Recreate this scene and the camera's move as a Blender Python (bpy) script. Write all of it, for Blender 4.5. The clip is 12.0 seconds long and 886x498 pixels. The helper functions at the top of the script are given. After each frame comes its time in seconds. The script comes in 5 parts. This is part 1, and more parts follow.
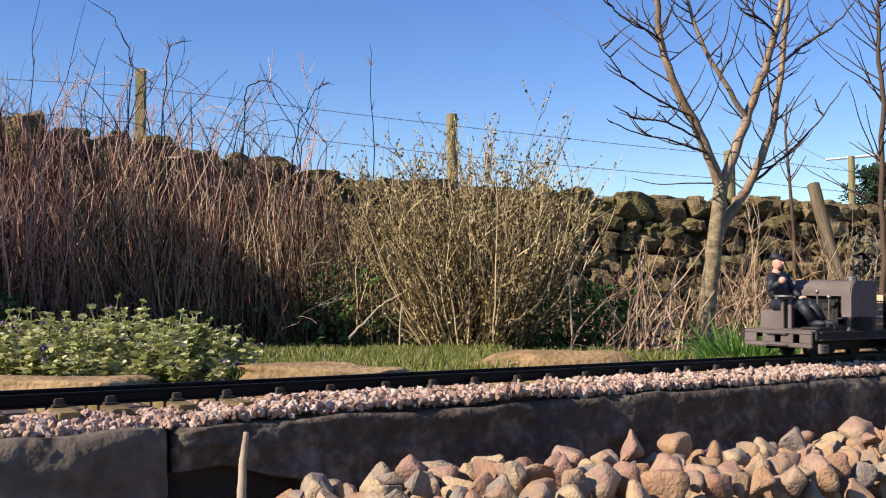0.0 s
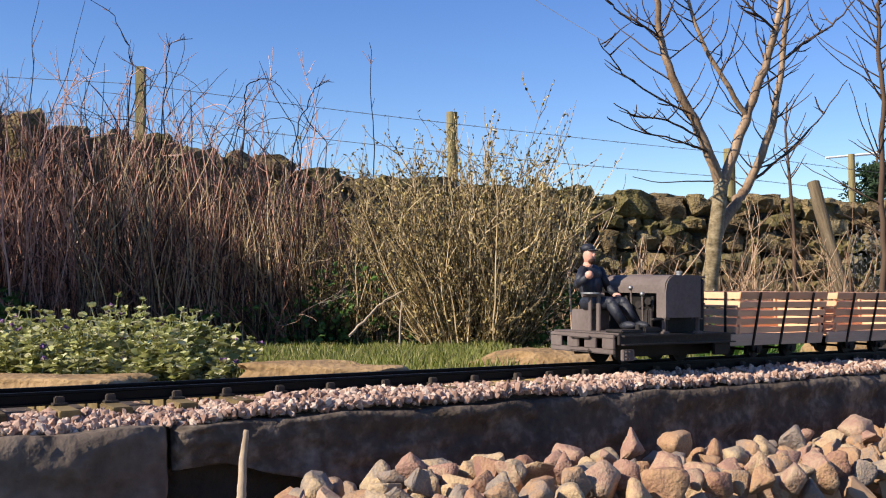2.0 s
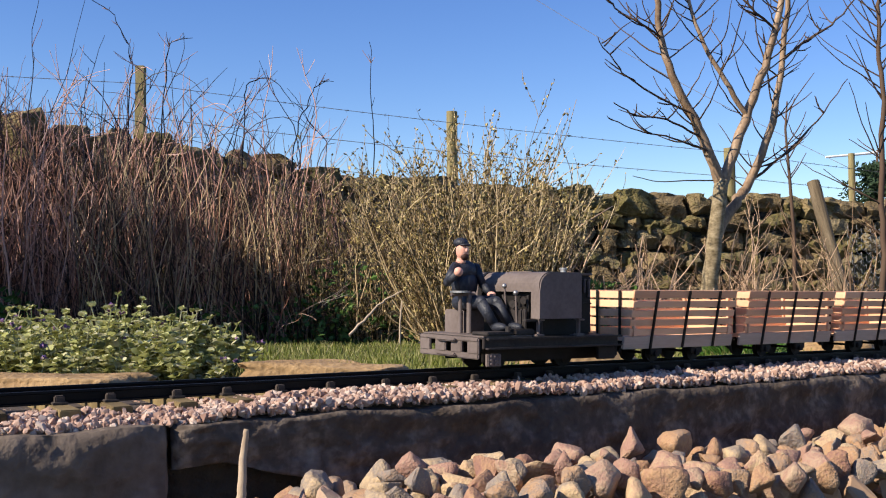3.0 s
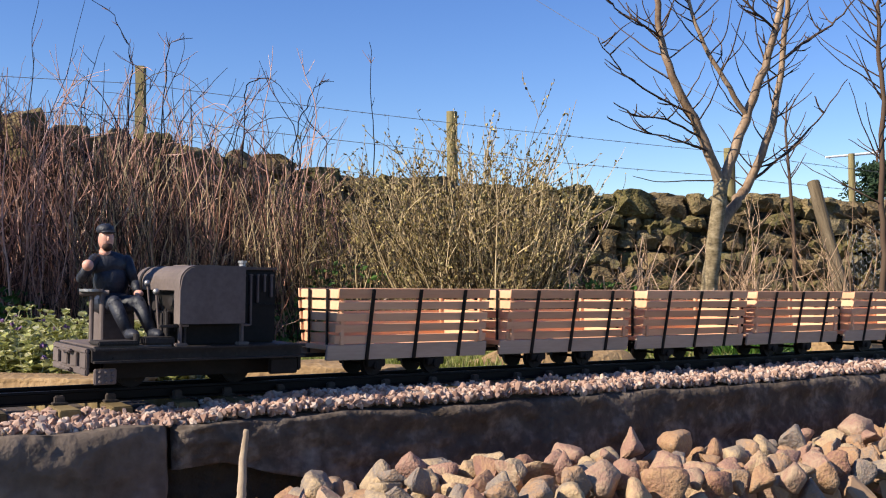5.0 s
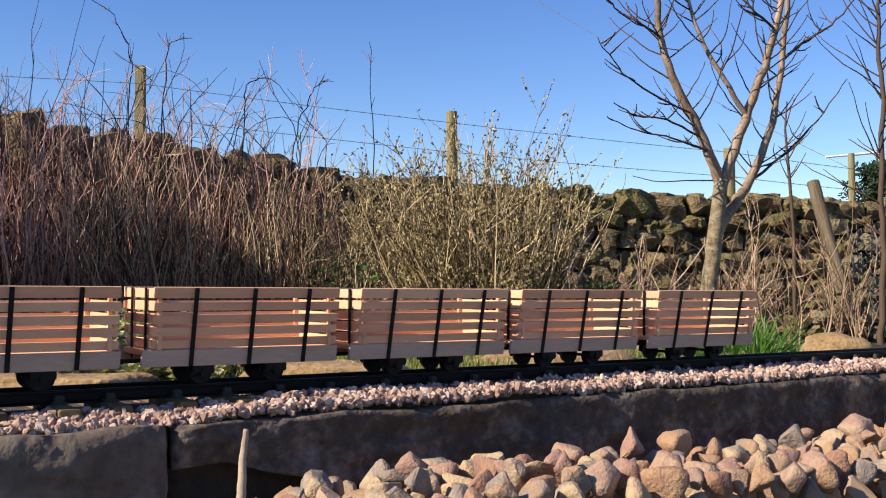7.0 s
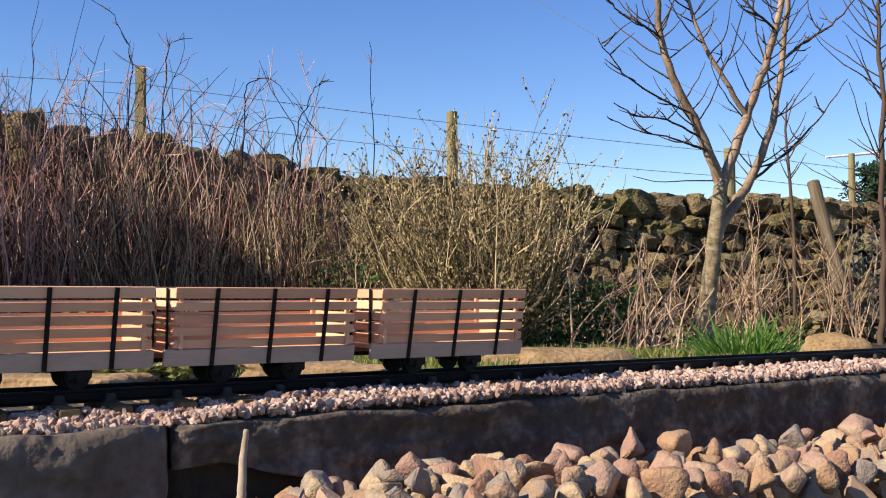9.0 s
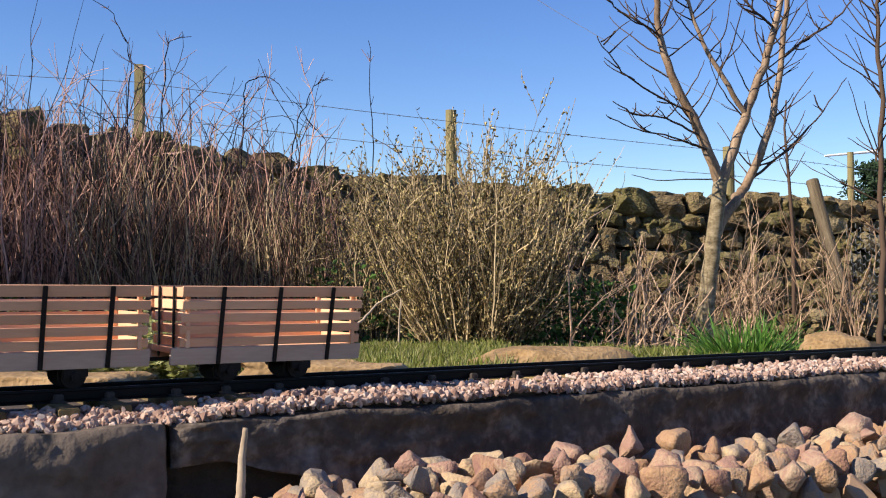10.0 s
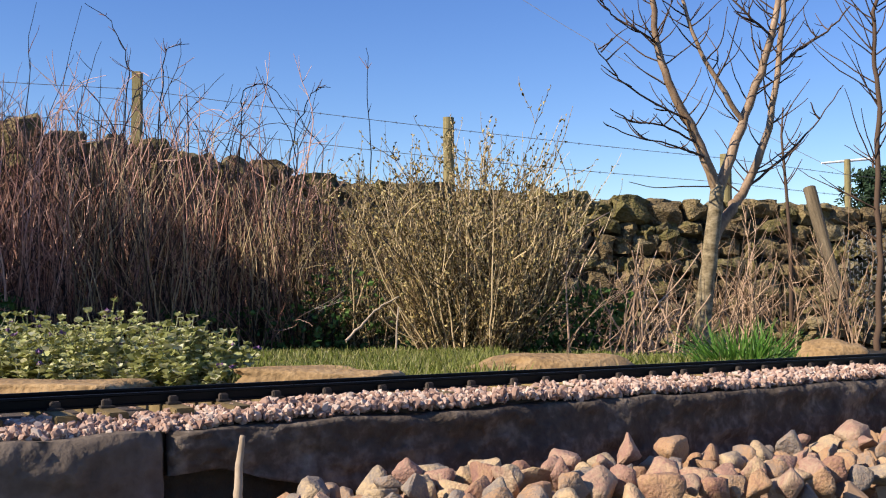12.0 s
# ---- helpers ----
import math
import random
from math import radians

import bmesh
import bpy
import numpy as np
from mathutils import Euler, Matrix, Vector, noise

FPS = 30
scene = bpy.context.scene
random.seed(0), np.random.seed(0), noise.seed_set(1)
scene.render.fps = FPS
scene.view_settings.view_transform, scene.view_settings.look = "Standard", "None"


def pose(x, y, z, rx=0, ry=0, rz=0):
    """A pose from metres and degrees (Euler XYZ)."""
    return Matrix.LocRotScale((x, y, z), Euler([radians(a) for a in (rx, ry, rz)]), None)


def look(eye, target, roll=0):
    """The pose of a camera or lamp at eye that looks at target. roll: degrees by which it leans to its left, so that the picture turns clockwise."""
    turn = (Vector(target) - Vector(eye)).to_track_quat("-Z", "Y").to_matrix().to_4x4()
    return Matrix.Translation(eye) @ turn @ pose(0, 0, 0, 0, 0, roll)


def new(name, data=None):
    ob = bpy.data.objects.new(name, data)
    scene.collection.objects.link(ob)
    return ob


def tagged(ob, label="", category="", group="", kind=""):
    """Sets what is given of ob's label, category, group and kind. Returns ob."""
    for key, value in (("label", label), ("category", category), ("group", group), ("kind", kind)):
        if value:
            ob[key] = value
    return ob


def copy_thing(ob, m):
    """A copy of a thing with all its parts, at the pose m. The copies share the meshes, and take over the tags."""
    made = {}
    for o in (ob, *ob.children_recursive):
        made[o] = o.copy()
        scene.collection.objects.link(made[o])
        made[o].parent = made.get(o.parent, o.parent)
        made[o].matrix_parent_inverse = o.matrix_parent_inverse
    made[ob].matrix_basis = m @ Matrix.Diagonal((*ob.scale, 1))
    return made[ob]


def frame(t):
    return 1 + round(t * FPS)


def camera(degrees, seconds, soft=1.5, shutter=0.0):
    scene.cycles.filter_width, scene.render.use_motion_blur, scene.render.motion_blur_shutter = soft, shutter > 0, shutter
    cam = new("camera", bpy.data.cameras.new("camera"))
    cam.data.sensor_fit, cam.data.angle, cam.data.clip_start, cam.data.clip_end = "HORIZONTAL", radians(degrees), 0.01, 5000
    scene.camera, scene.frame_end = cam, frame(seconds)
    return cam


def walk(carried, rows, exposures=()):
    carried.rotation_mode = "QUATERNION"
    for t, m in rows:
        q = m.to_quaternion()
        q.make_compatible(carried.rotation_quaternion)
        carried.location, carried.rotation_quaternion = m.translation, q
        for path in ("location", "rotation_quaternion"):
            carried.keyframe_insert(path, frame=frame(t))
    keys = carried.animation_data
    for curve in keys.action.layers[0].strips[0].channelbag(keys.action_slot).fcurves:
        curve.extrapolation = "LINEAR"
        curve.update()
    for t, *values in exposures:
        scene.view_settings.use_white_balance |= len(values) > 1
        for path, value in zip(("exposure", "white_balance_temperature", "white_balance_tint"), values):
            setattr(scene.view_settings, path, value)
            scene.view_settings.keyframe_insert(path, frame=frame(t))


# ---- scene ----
cam = camera(47.08, 12.0, soft=1.1)
EYE = (0.0, 0.0, 0.30)


def aim(yaw, pitch):
    return pose(*EYE, 90 + pitch, 0, yaw)


# a phone propped among the stones: it only nods and turns a little
walk(cam, [(t, aim(yaw, 1.72 + up)) for t, yaw, up in (
    (0.0, 0.0, 0.14), (0.5, 0.0, 0.09), (1.0, 0.0, 0.08), (1.5, 0.0, 0.04), (2.0, 0.0, 0.03), (2.5, 0.0, 0.0),
    (3.0, 0.0, -0.01), (5.0, 0.0, 0.0), (7.0, -0.01, -0.01), (9.0, 0.0, 0.0), (9.5, 0.0, -0.02), (10.0, -0.05, -0.08),
    (10.5, -0.07, -0.08), (11.0, -0.19, 0.04), (11.5, -0.25, 0.17), (12.0, -0.19, 0.32))])

# ---------------------------------------------------------------- light
SUN_EL, SUN_TO = radians(35), Vector((-0.90, -0.44, 0)).normalized()
world = bpy.data.worlds.new("sky")
scene.world = world
world.use_nodes = True
wn = world.node_tree.nodes
sky = wn.new("ShaderNodeTexSky")
sky.sky_type, sky.sun_disc = "NISHITA", False
sky.sun_elevation, sky.sun_rotation = SUN_EL, math.atan2(SUN_TO.x, SUN_TO.y)
sky.air_density, sky.dust_density, sky.ozone_density = 1.0, 0.0, 4.0
deep = wn.new("ShaderNodeHueSaturation")
deep.inputs["Saturation"].default_value, deep.inputs["Hue"].default_value = 1.2, 0.516
world.node_tree.links.new(sky.outputs[0], deep.inputs["Color"])
world.node_tree.links.new(deep.outputs[0], wn["Background"].inputs[0])
wn["Background"].inputs[1].default_value = 0.098
sun = new("sun", bpy.data.lights.new("sun", "SUN"))
sun.data.energy, sun.data.angle, sun.data.color = 5.0, radians(0.53), (1.0, 0.90, 0.76)
d = SUN_TO * math.cos(SUN_EL) + Vector((0, 0, math.sin(SUN_EL)))
sun.matrix_world = look(d * 30, (0, 0, 0))
scene.view_settings.exposure = 0.72


# ---------------------------------------------------------------- materials
def mat(name, stops, rough=0.85, scale=40.0, fine=300.0, bump=0.3, bump_dist=0.002, metal=0.0, vary="", vary_amount=0.6, stretch=(1, 1, 1), spec=0.3, thin=0.0):
    """Two scales of noise run through a ramp of colours; vary: 'object' or 'island' shifts the ramp piece by piece."""
    m = bpy.data.materials.new(name)
    m.use_nodes = True
    n, l = m.node_tree.nodes, m.node_tree.links
    b = n["Principled BSDF"]
    b.inputs["Roughness"].default_value, b.inputs["Metallic"].default_value = rough, metal
    b.inputs["Specular IOR Level"].default_value = spec
    tc, mp = n.new("ShaderNodeTexCoord"), n.new("ShaderNodeMapping")
    mp.inputs["Scale"].default_value = stretch
    l.new(tc.outputs["Object"], mp.inputs["Vector"])
    big, small = n.new("ShaderNodeTexNoise"), n.new("ShaderNodeTexNoise")
    for node, sc, det in ((big, scale, 4), (small, fine, 6)):
        node.inputs["Scale"].default_value, node.inputs["Detail"].default_value = sc, det
        l.new(mp.outputs[0], node.inputs["Vector"])
    mix = n.new("ShaderNodeMix")
    mix.inputs["Factor"].default_value = 0.4
    l.new(big.outputs["Fac"], mix.inputs["A"])
    l.new(small.outputs["Fac"], mix.inputs["B"])
    fac = mix.outputs["Result"]
    if vary:
        src = n.new("ShaderNodeObjectInfo" if vary == "object" else "ShaderNodeNewGeometry")
        rnd = src.outputs["Random" if vary == "object" else "Random Per Island"]
        mx = n.new("ShaderNodeMix")
        mx.inputs["Factor"].default_value = vary_amount
        l.new(fac, mx.inputs["A"])
        l.new(rnd, mx.inputs["B"])
        fac = mx.outputs["Result"]
    st = n.new("ShaderNodeMapRange")
    lo, hi = (0.3, 0.7) if not vary else (0.5 * 0.6 - 0.2 * vary_amount, 0.5 * 1.4 + 0.2 * vary_amount)
    st.inputs["From Min"].default_value, st.inputs["From Max"].default_value = lo, hi
    l.new(fac, st.inputs["Value"])
    ramp = n.new("ShaderNodeValToRGB")
    el = ramp.color_ramp.elements
    while len(el) < len(stops):
        el.new(0.5)
    for i, c in enumerate(stops):
        el[i].position, el[i].color = i / max(1, len(stops) - 1), (*c, 1)
    l.new(st.outputs[0], ramp.inputs[0])
    l.new(ramp.outputs[0], b.inputs["Base Color"])
    if bump:
        bp = n.new("ShaderNodeBump")
        bp.inputs["Strength"].default_value, bp.inputs["Distance"].default_value = bump, bump_dist
        l.new(mix.outputs["Result"], bp.inputs["Height"])
        l.new(bp.outputs[0], b.inputs["Normal"])
    if thin:
        tr, ms = n.new("ShaderNodeBsdfTranslucent"), n.new("ShaderNodeMixShader")
        ms.inputs[0].default_value = thin
        l.new(ramp.outputs[0], tr.inputs[0])
        l.new(b.outputs[0], ms.inputs[1])
        l.new(tr.outputs[0], ms.inputs[2])
        l.new(ms.outputs[0], n["Material Output"].inputs[0])
    return m


M_SOIL = mat("soil", [(0.018, 0.013, 0.008), (0.05, 0.036, 0.02), (0.07, 0.06, 0.03)], scale=6, fine=60, bump=0.6, bump_dist=0.02)
M_BED = mat("ballast_bed", [(0.035, 0.026, 0.02), (0.10, 0.075, 0.06)], scale=80, fine=400, bump=0.8, bump_dist=0.004)
M_CHIP = mat("granite_chippings", [(0.24, 0.14, 0.10), (0.39, 0.25, 0.185), (0.46, 0.32, 0.25), (0.52, 0.41, 0.33)], scale=150, fine=700, bump=0.3, bump_dist=0.001, vary="island", vary_amount=0.75)
M_CHIP_LOOSE = mat("loose_chippings", [(0.24, 0.14, 0.10), (0.39, 0.25, 0.185), (0.46, 0.32, 0.25), (0.52, 0.41, 0.33)], scale=0.7, fine=3, bump=0.3, bump_dist=0.05, vary="object", vary_amount=0.75)
M_EDGE = mat("slate_edging", [(0.046, 0.034, 0.026), (0.090, 0.069, 0.054), (0.26, 0.205, 0.16)], scale=22, fine=120, bump=1.0, bump_dist=0.009, rough=0.95, spec=0.12)
M_BLOCK = mat("weathered_block", [(0.075, 0.057, 0.044), (0.155, 0.12, 0.094), (0.29, 0.23, 0.18)], scale=16, fine=90, bump=1.0, bump_dist=0.009, rough=0.95, spec=0.12)
M_STONE = mat("shingle", [(0.22, 0.11, 0.085), (0.37, 0.22, 0.115), (0.20, 0.165, 0.14), (0.45, 0.32, 0.18), (0.30, 0.165, 0.12), (0.39, 0.28, 0.18)], scale=1.3, fine=8, bump=0.32, bump_dist=0.04, vary="object", vary_amount=0.55, rough=0.8)
M_SAND = mat("sandstone", [(0.13, 0.08, 0.035), (0.29, 0.18, 0.08), (0.42, 0.28, 0.14)], scale=16, fine=130, bump=1.0, bump_dist=0.008)
M_RAIL = mat("dark_rail", [(0.004, 0.0035, 0.0035), (0.011, 0.009, 0.008)], scale=60, fine=400, rough=0.5, bump=0.15, bump_dist=0.0005, spec=0.12)
M_SLEEPER = mat("sleeper_wood", [(0.05, 0.033, 0.016), (0.15, 0.105, 0.045), (0.29, 0.21, 0.09)], scale=60, fine=400, bump=0.5, bump_dist=0.001, vary="object", vary_amount=0.4)
M_CHAIR = mat("rail_chair", [(0.025, 0.02, 0.017), (0.08, 0.06, 0.048)], scale=90, fine=500, bump=0.3, bump_dist=0.0005)
M_WOOD = mat("pale_plywood", [(0.58, 0.30, 0.16), (0.70, 0.40, 0.23), (0.80, 0.50, 0.305)], scale=30, fine=260, stretch=(0.25, 2, 2), bump=0.2, bump_dist=0.0004, vary="object", vary_amount=0.35, rough=0.7)
M_SOLE = mat("grey_washed_wood", [(0.40, 0.29, 0.21), (0.52, 0.40, 0.31)], scale=30, fine=260, stretch=(0.3, 2, 2), bump=0.2, bump_dist=0.0004, rough=0.8)
M_STRAP = mat("black_strap", [(0.005, 0.0045, 0.0042), (0.016, 0.013, 0.012)], scale=60, fine=500, bump=0.15, bump_dist=0.0003, rough=0.6, spec=0.2)
M_LOCO = mat("loco_grey", [(0.09, 0.068, 0.058), (0.13, 0.10, 0.088), (0.165, 0.13, 0.115)], scale=30, fine=300, bump=0.15, bump_dist=0.0004, rough=0.7)
M_LOCODARK = mat("loco_black", [(0.012, 0.010, 0.009), (0.026, 0.020, 0.018), (0.05, 0.04, 0.035)], scale=40, fine=300, bump=0.2, bump_dist=0.0004, rough=0.65)
M_STEEL = mat("worn_steel", [(0.25, 0.24, 0.23), (0.45, 0.43, 0.41)], scale=60, fine=400, metal=0.8, rough=0.45, bump=0.1, bump_dist=0.0003)
M_COAT = mat("navy_paint", [(0.006, 0.007, 0.011), (0.016, 0.018, 0.027), (0.035, 0.035, 0.042)], scale=130, fine=600, rough=0.55, bump=0.7, bump_dist=0.0016, spec=0.4)
M_SKIN = mat("flesh_paint", [(0.55, 0.26, 0.18), (0.66, 0.36, 0.27)], scale=120, fine=500, rough=0.5, bump=0)
M_BEARD = mat("brown_paint", [(0.03, 0.012, 0.008), (0.06, 0.025, 0.015)], scale=200, fine=600, rough=0.7, bump=0.2, bump_dist=0.0003)
M_WALL = mat("drystone", [(0.045, 0.03, 0.016), (0.15, 0.105, 0.05), (0.27, 0.195, 0.095), (0.13, 0.11, 0.032), (0.21, 0.165, 0.095), (0.36, 0.275, 0.145)], scale=2.2, fine=14, bump=0.9, bump_dist=0.12, vary="object", vary_amount=0.4)
M_WALLI = mat("drystone_rest", [(0.045, 0.03, 0.016), (0.15, 0.105, 0.05), (0.27, 0.195, 0.095), (0.13, 0.11, 0.032), (0.21, 0.165, 0.095), (0.36, 0.275, 0.145)], scale=7, fine=60, bump=0.9, bump_dist=0.015, vary="island", vary_amount=0.45)
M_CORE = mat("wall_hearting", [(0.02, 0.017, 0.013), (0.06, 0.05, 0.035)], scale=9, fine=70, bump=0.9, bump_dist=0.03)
M_POST = mat("weathered_post", [(0.12, 0.10, 0.04), (0.23, 0.185, 0.08), (0.31, 0.26, 0.13)], scale=9, fine=90, stretch=(3, 3, 0.35), bump=0.6, bump_dist=0.004)
M_OLDPOST = mat("grey_old_post", [(0.05, 0.036, 0.02), (0.13, 0.095, 0.055), (0.21, 0.16, 0.10)], scale=9, fine=90, stretch=(3, 3, 0.35), bump=0.8, bump_dist=0.006)
M_WIRE = mat("fence_wire", [(0.12, 0.11, 0.10), (0.24, 0.22, 0.2)], rough=0.6, metal=0.6, bump=0)
# near-black stops paint the thicket's inner shade into the canes
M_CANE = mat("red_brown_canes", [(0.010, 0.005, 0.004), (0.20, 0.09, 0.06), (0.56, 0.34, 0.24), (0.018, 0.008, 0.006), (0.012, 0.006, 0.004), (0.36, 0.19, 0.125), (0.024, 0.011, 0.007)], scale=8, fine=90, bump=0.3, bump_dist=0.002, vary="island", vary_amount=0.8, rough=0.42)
# paler copy of the cane colours: sunlit highlights painted in
M_CANE_LIT = mat("sunlit_canes", [(0.30, 0.13, 0.085), (0.68, 0.42, 0.31), (0.44, 0.23, 0.16), (0.76, 0.52, 0.40)], scale=8, fine=90, bump=0.3, bump_dist=0.002, vary="island", vary_amount=0.8, rough=0.42)
M_DEAD = mat("dead_stalks", [(0.03, 0.016, 0.009), (0.15, 0.085, 0.045), (0.54, 0.36, 0.23), (0.05, 0.028, 0.016)], scale=8, fine=90, bump=0.3, bump_dist=0.002, vary="island", vary_amount=0.8, rough=0.65)
M_SHRUB = mat("shrub_stems", [(0.02, 0.013, 0.006), (0.10, 0.065, 0.03), (0.62, 0.47, 0.27), (0.03, 0.019, 0.009), (0.26, 0.18, 0.085), (0.55, 0.41, 0.23), (0.05, 0.03, 0.015)], scale=8, fine=90, bump=0.3, bump_dist=0.002, vary="island", vary_amount=0.8, rough=0.6)
M_BUD = mat("shrub_buds", [(0.08, 0.055, 0.015), (0.26, 0.19, 0.06), (0.56, 0.45, 0.20)], scale=8, fine=90, bump=0, vary="island", vary_amount=0.8)
M_BARK = mat("smooth_bark", [(0.05, 0.036, 0.018), (0.16, 0.118, 0.06), (0.29, 0.225, 0.13), (0.40, 0.33, 0.215)], scale=17, fine=60, stretch=(1, 1, 1.6), bump=0.6, bump_dist=0.006, rough=0.7)
M_LIMB = mat("limb_bark", [(0.10, 0.058, 0.032), (0.26, 0.17, 0.10), (0.44, 0.31, 0.20)], scale=9, fine=80, stretch=(1, 1, 0.5), bump=0.6, bump_dist=0.005, rough=0.6)
M_TWIG = mat("brown_twigs", [(0.04, 0.024, 0.016), (0.13, 0.08, 0.05)], scale=10, fine=90, bump=0.2, bump_dist=0.001, vary="island")
M_GRASS = mat("lawn_grass", [(0.09, 0.11, 0.012), (0.17, 0.195, 0.028), (0.25, 0.25, 0.06), (0.35, 0.30, 0.13)], scale=5, fine=60, bump=0, vary="island", vary_amount=0.7, rough=0.55, thin=0.3)
M_TUFT = mat("tuft_blades", [(0.05, 0.12, 0.015), (0.10, 0.22, 0.03), (0.16, 0.28, 0.05)], scale=5, fine=60, bump=0, vary="island", vary_amount=0.7, rough=0.45, thin=0.3)
M_LEAF = mat("nettle_leaves", [(0.17, 0.17, 0.045), (0.36, 0.37, 0.12), (0.49, 0.48, 0.22), (0.62, 0.58, 0.36)], scale=40, fine=300, bump=0.3, bump_dist=0.001, vary="island", vary_amount=0.7, rough=0.6, thin=0.3)
M_DARKLEAF = mat("undergrowth_leaves", [(0.025, 0.055, 0.01), (0.06, 0.12, 0.02), (0.10, 0.16, 0.04)], scale=30, fine=200, bump=0, vary="island", vary_amount=0.7)
M_FLOWER = mat("purple_petals", [(0.15, 0.075, 0.17), (0.27, 0.15, 0.27)], scale=100, fine=300, bump=0)
M_PINE = mat("conifer_needles", [(0.012, 0.03, 0.012), (0.035, 0.06, 0.025)], scale=3, fine=30, bump=0, vary="island")
M_WHITE = mat("white_paint", [(0.7, 0.7, 0.7), (0.8, 0.8, 0.8)], scale=5, fine=40, bump=0.1, bump_dist=0.001)
M_STICK = mat("bare_stick", [(0.28, 0.20, 0.13), (0.52, 0.41, 0.29)], scale=60, fine=300, stretch=(2, 2, 0.3), bump=0.5, bump_dist=0.001)
M_MESHWIRE = mat("chicken_wire", [(0.16, 0.16, 0.16), (0.3, 0.3, 0.3)], metal=0.7, rough=0.5, bump=0)


# ---------------------------------------------------------------- builders
def link_mesh(name, bm, material, smooth=False):
    me = bpy.data.meshes.new(name)
    bm.to_mesh(me)
    bm.free()
    for m in material if isinstance(material, (list, tuple)) else [material]:
        me.materials.append(m)
    if smooth:
        me.shade_smooth()
    return me


def part(name, bm, material, parent, label="", smooth=False):
    me = bm if isinstance(bm, bpy.types.Mesh) else link_mesh(name, bm, material, smooth)
    ob = new(name, me)
    ob.parent = parent
    return tagged(ob, label)


def empty(name, m, label, category, group="", kind=""):
    ob = new(name)
    ob.empty_display_size = 0.02
    ob.matrix_basis = m
    return tagged(ob, label, category, group, kind)


def box(bm, x0, x1, y0, y1, z0, z1, bevel=0.0, m=None):
    r = bmesh.ops.create_cube(bm, size=1.0)
    vs = r["verts"]
    for v in vs:
        v.co = Vector(((x0 + x1) / 2 + v.co.x * (x1 - x0), (y0 + y1) / 2 + v.co.y * (y1 - y0), (z0 + z1) / 2 + v.co.z * (z1 - z0)))
        if m:
            v.co = m @ v.co
    if bevel:
        es = list({e for v in vs for e in v.link_edges})
        bmesh.ops.bevel(bm, geom=es, offset=bevel, segments=2, affect="EDGES", clamp_overlap=True)
    return bm


def boxed(*a, **k):
    return box(bmesh.new(), *a, **k)


def rod(bm, a, b, r0, r1=None, sides=10):
    a, b = Vector(a), Vector(b)
    q = (b - a).to_track_quat("Z", "Y").to_matrix().to_4x4()
    bmesh.ops.create_cone(bm, cap_ends=True, segments=sides, radius1=r0, radius2=r0 if r1 is None else r1,
                          depth=(b - a).length, matrix=Matrix.Translation((a + b) / 2) @ q)
    return bm


def ball(bm, c, rx, ry, rz, sub=2, rot=None):
    m = Matrix.Translation(c) @ (rot or Matrix()) @ Matrix.Diagonal((rx, ry, rz, 1))
    bmesh.ops.create_icosphere(bm, subdivisions=sub, radius=1, matrix=m)
    return bm


def raw_mesh(name, verts, faces, material, smooth=False):
    me = bpy.data.meshes.new(name)
    me.from_pydata(verts, [], faces)
    me.materials.append(material)
    if smooth:
        me.shade_smooth()
    return me


def tubes(name, lines, material, sides=3):
    """lines: (points, thick radius, thin radius) each; one mesh of tapered tubes."""
    verts, faces = [], []
    for pts, ra, rb in lines:
        n = len(pts)
        base = len(verts)
        for i, p in enumerate(pts):
            p = Vector(p)
            t = (Vector(pts[min(i + 1, n - 1)]) - Vector(pts[max(i - 1, 0)])).normalized()
            a = t.cross(Vector((0.31, 0.95, 0.05))).normalized()
            b = t.cross(a)
            r = ra + (rb - ra) * i / (n - 1)
            for k in range(sides):
                w = 2 * math.pi * k / sides
                verts.append(p + a * (r * math.cos(w)) + b * (r * math.sin(w)))
        for i in range(n - 1):
            for k in range(sides):
                k2 = (k + 1) % sides
                o = base + i * sides
                faces.append((o + k, o + k2, o + sides + k2, o + sides + k))
        faces.append(tuple(base + (n - 1) * sides + k for k in range(sides)))
    return raw_mesh(name, verts, faces, material, smooth=sides > 4)


def smooth_line(pts, rng, wob=0.004):
    """A limb's few bends drawn as a gently wandering line."""
    out, n = [], len(pts)
    for i in range(n - 1):
        p0, p1, p2, p3 = (Vector(pts[max(0, min(n - 1, i + k))]) for k in (-1, 0, 1, 2))
        for k in range(5):
            t = k / 5
            q = 0.5 * (2 * p1 + (p2 - p0) * t + (2 * p0 - 5 * p1 + 4 * p2 - p3) * t * t + (3 * p1 - p0 - 3 * p2 + p3) * t ** 3)
            out.append(q + Vector((rng.gauss(0, wob), rng.gauss(0, wob), 0)) * (1 if i + k else 0))
    return out + [Vector(pts[-1])]


def grow(rng, start, direction, length, steps, wander, lift=0.0):
    """A wandering stem from start; lift bends it up (or down when negative)."""
    p, d = Vector(start), Vector(direction).normalized()
    pts = [p.copy()]
    for _ in range(steps):
        d = (d + Vector((rng.gauss(0, wander), rng.gauss(0, wander), rng.gauss(0, wander) + lift))).normalized()
        p = p + d * (length / steps)
        pts.append(p.copy())
    return pts


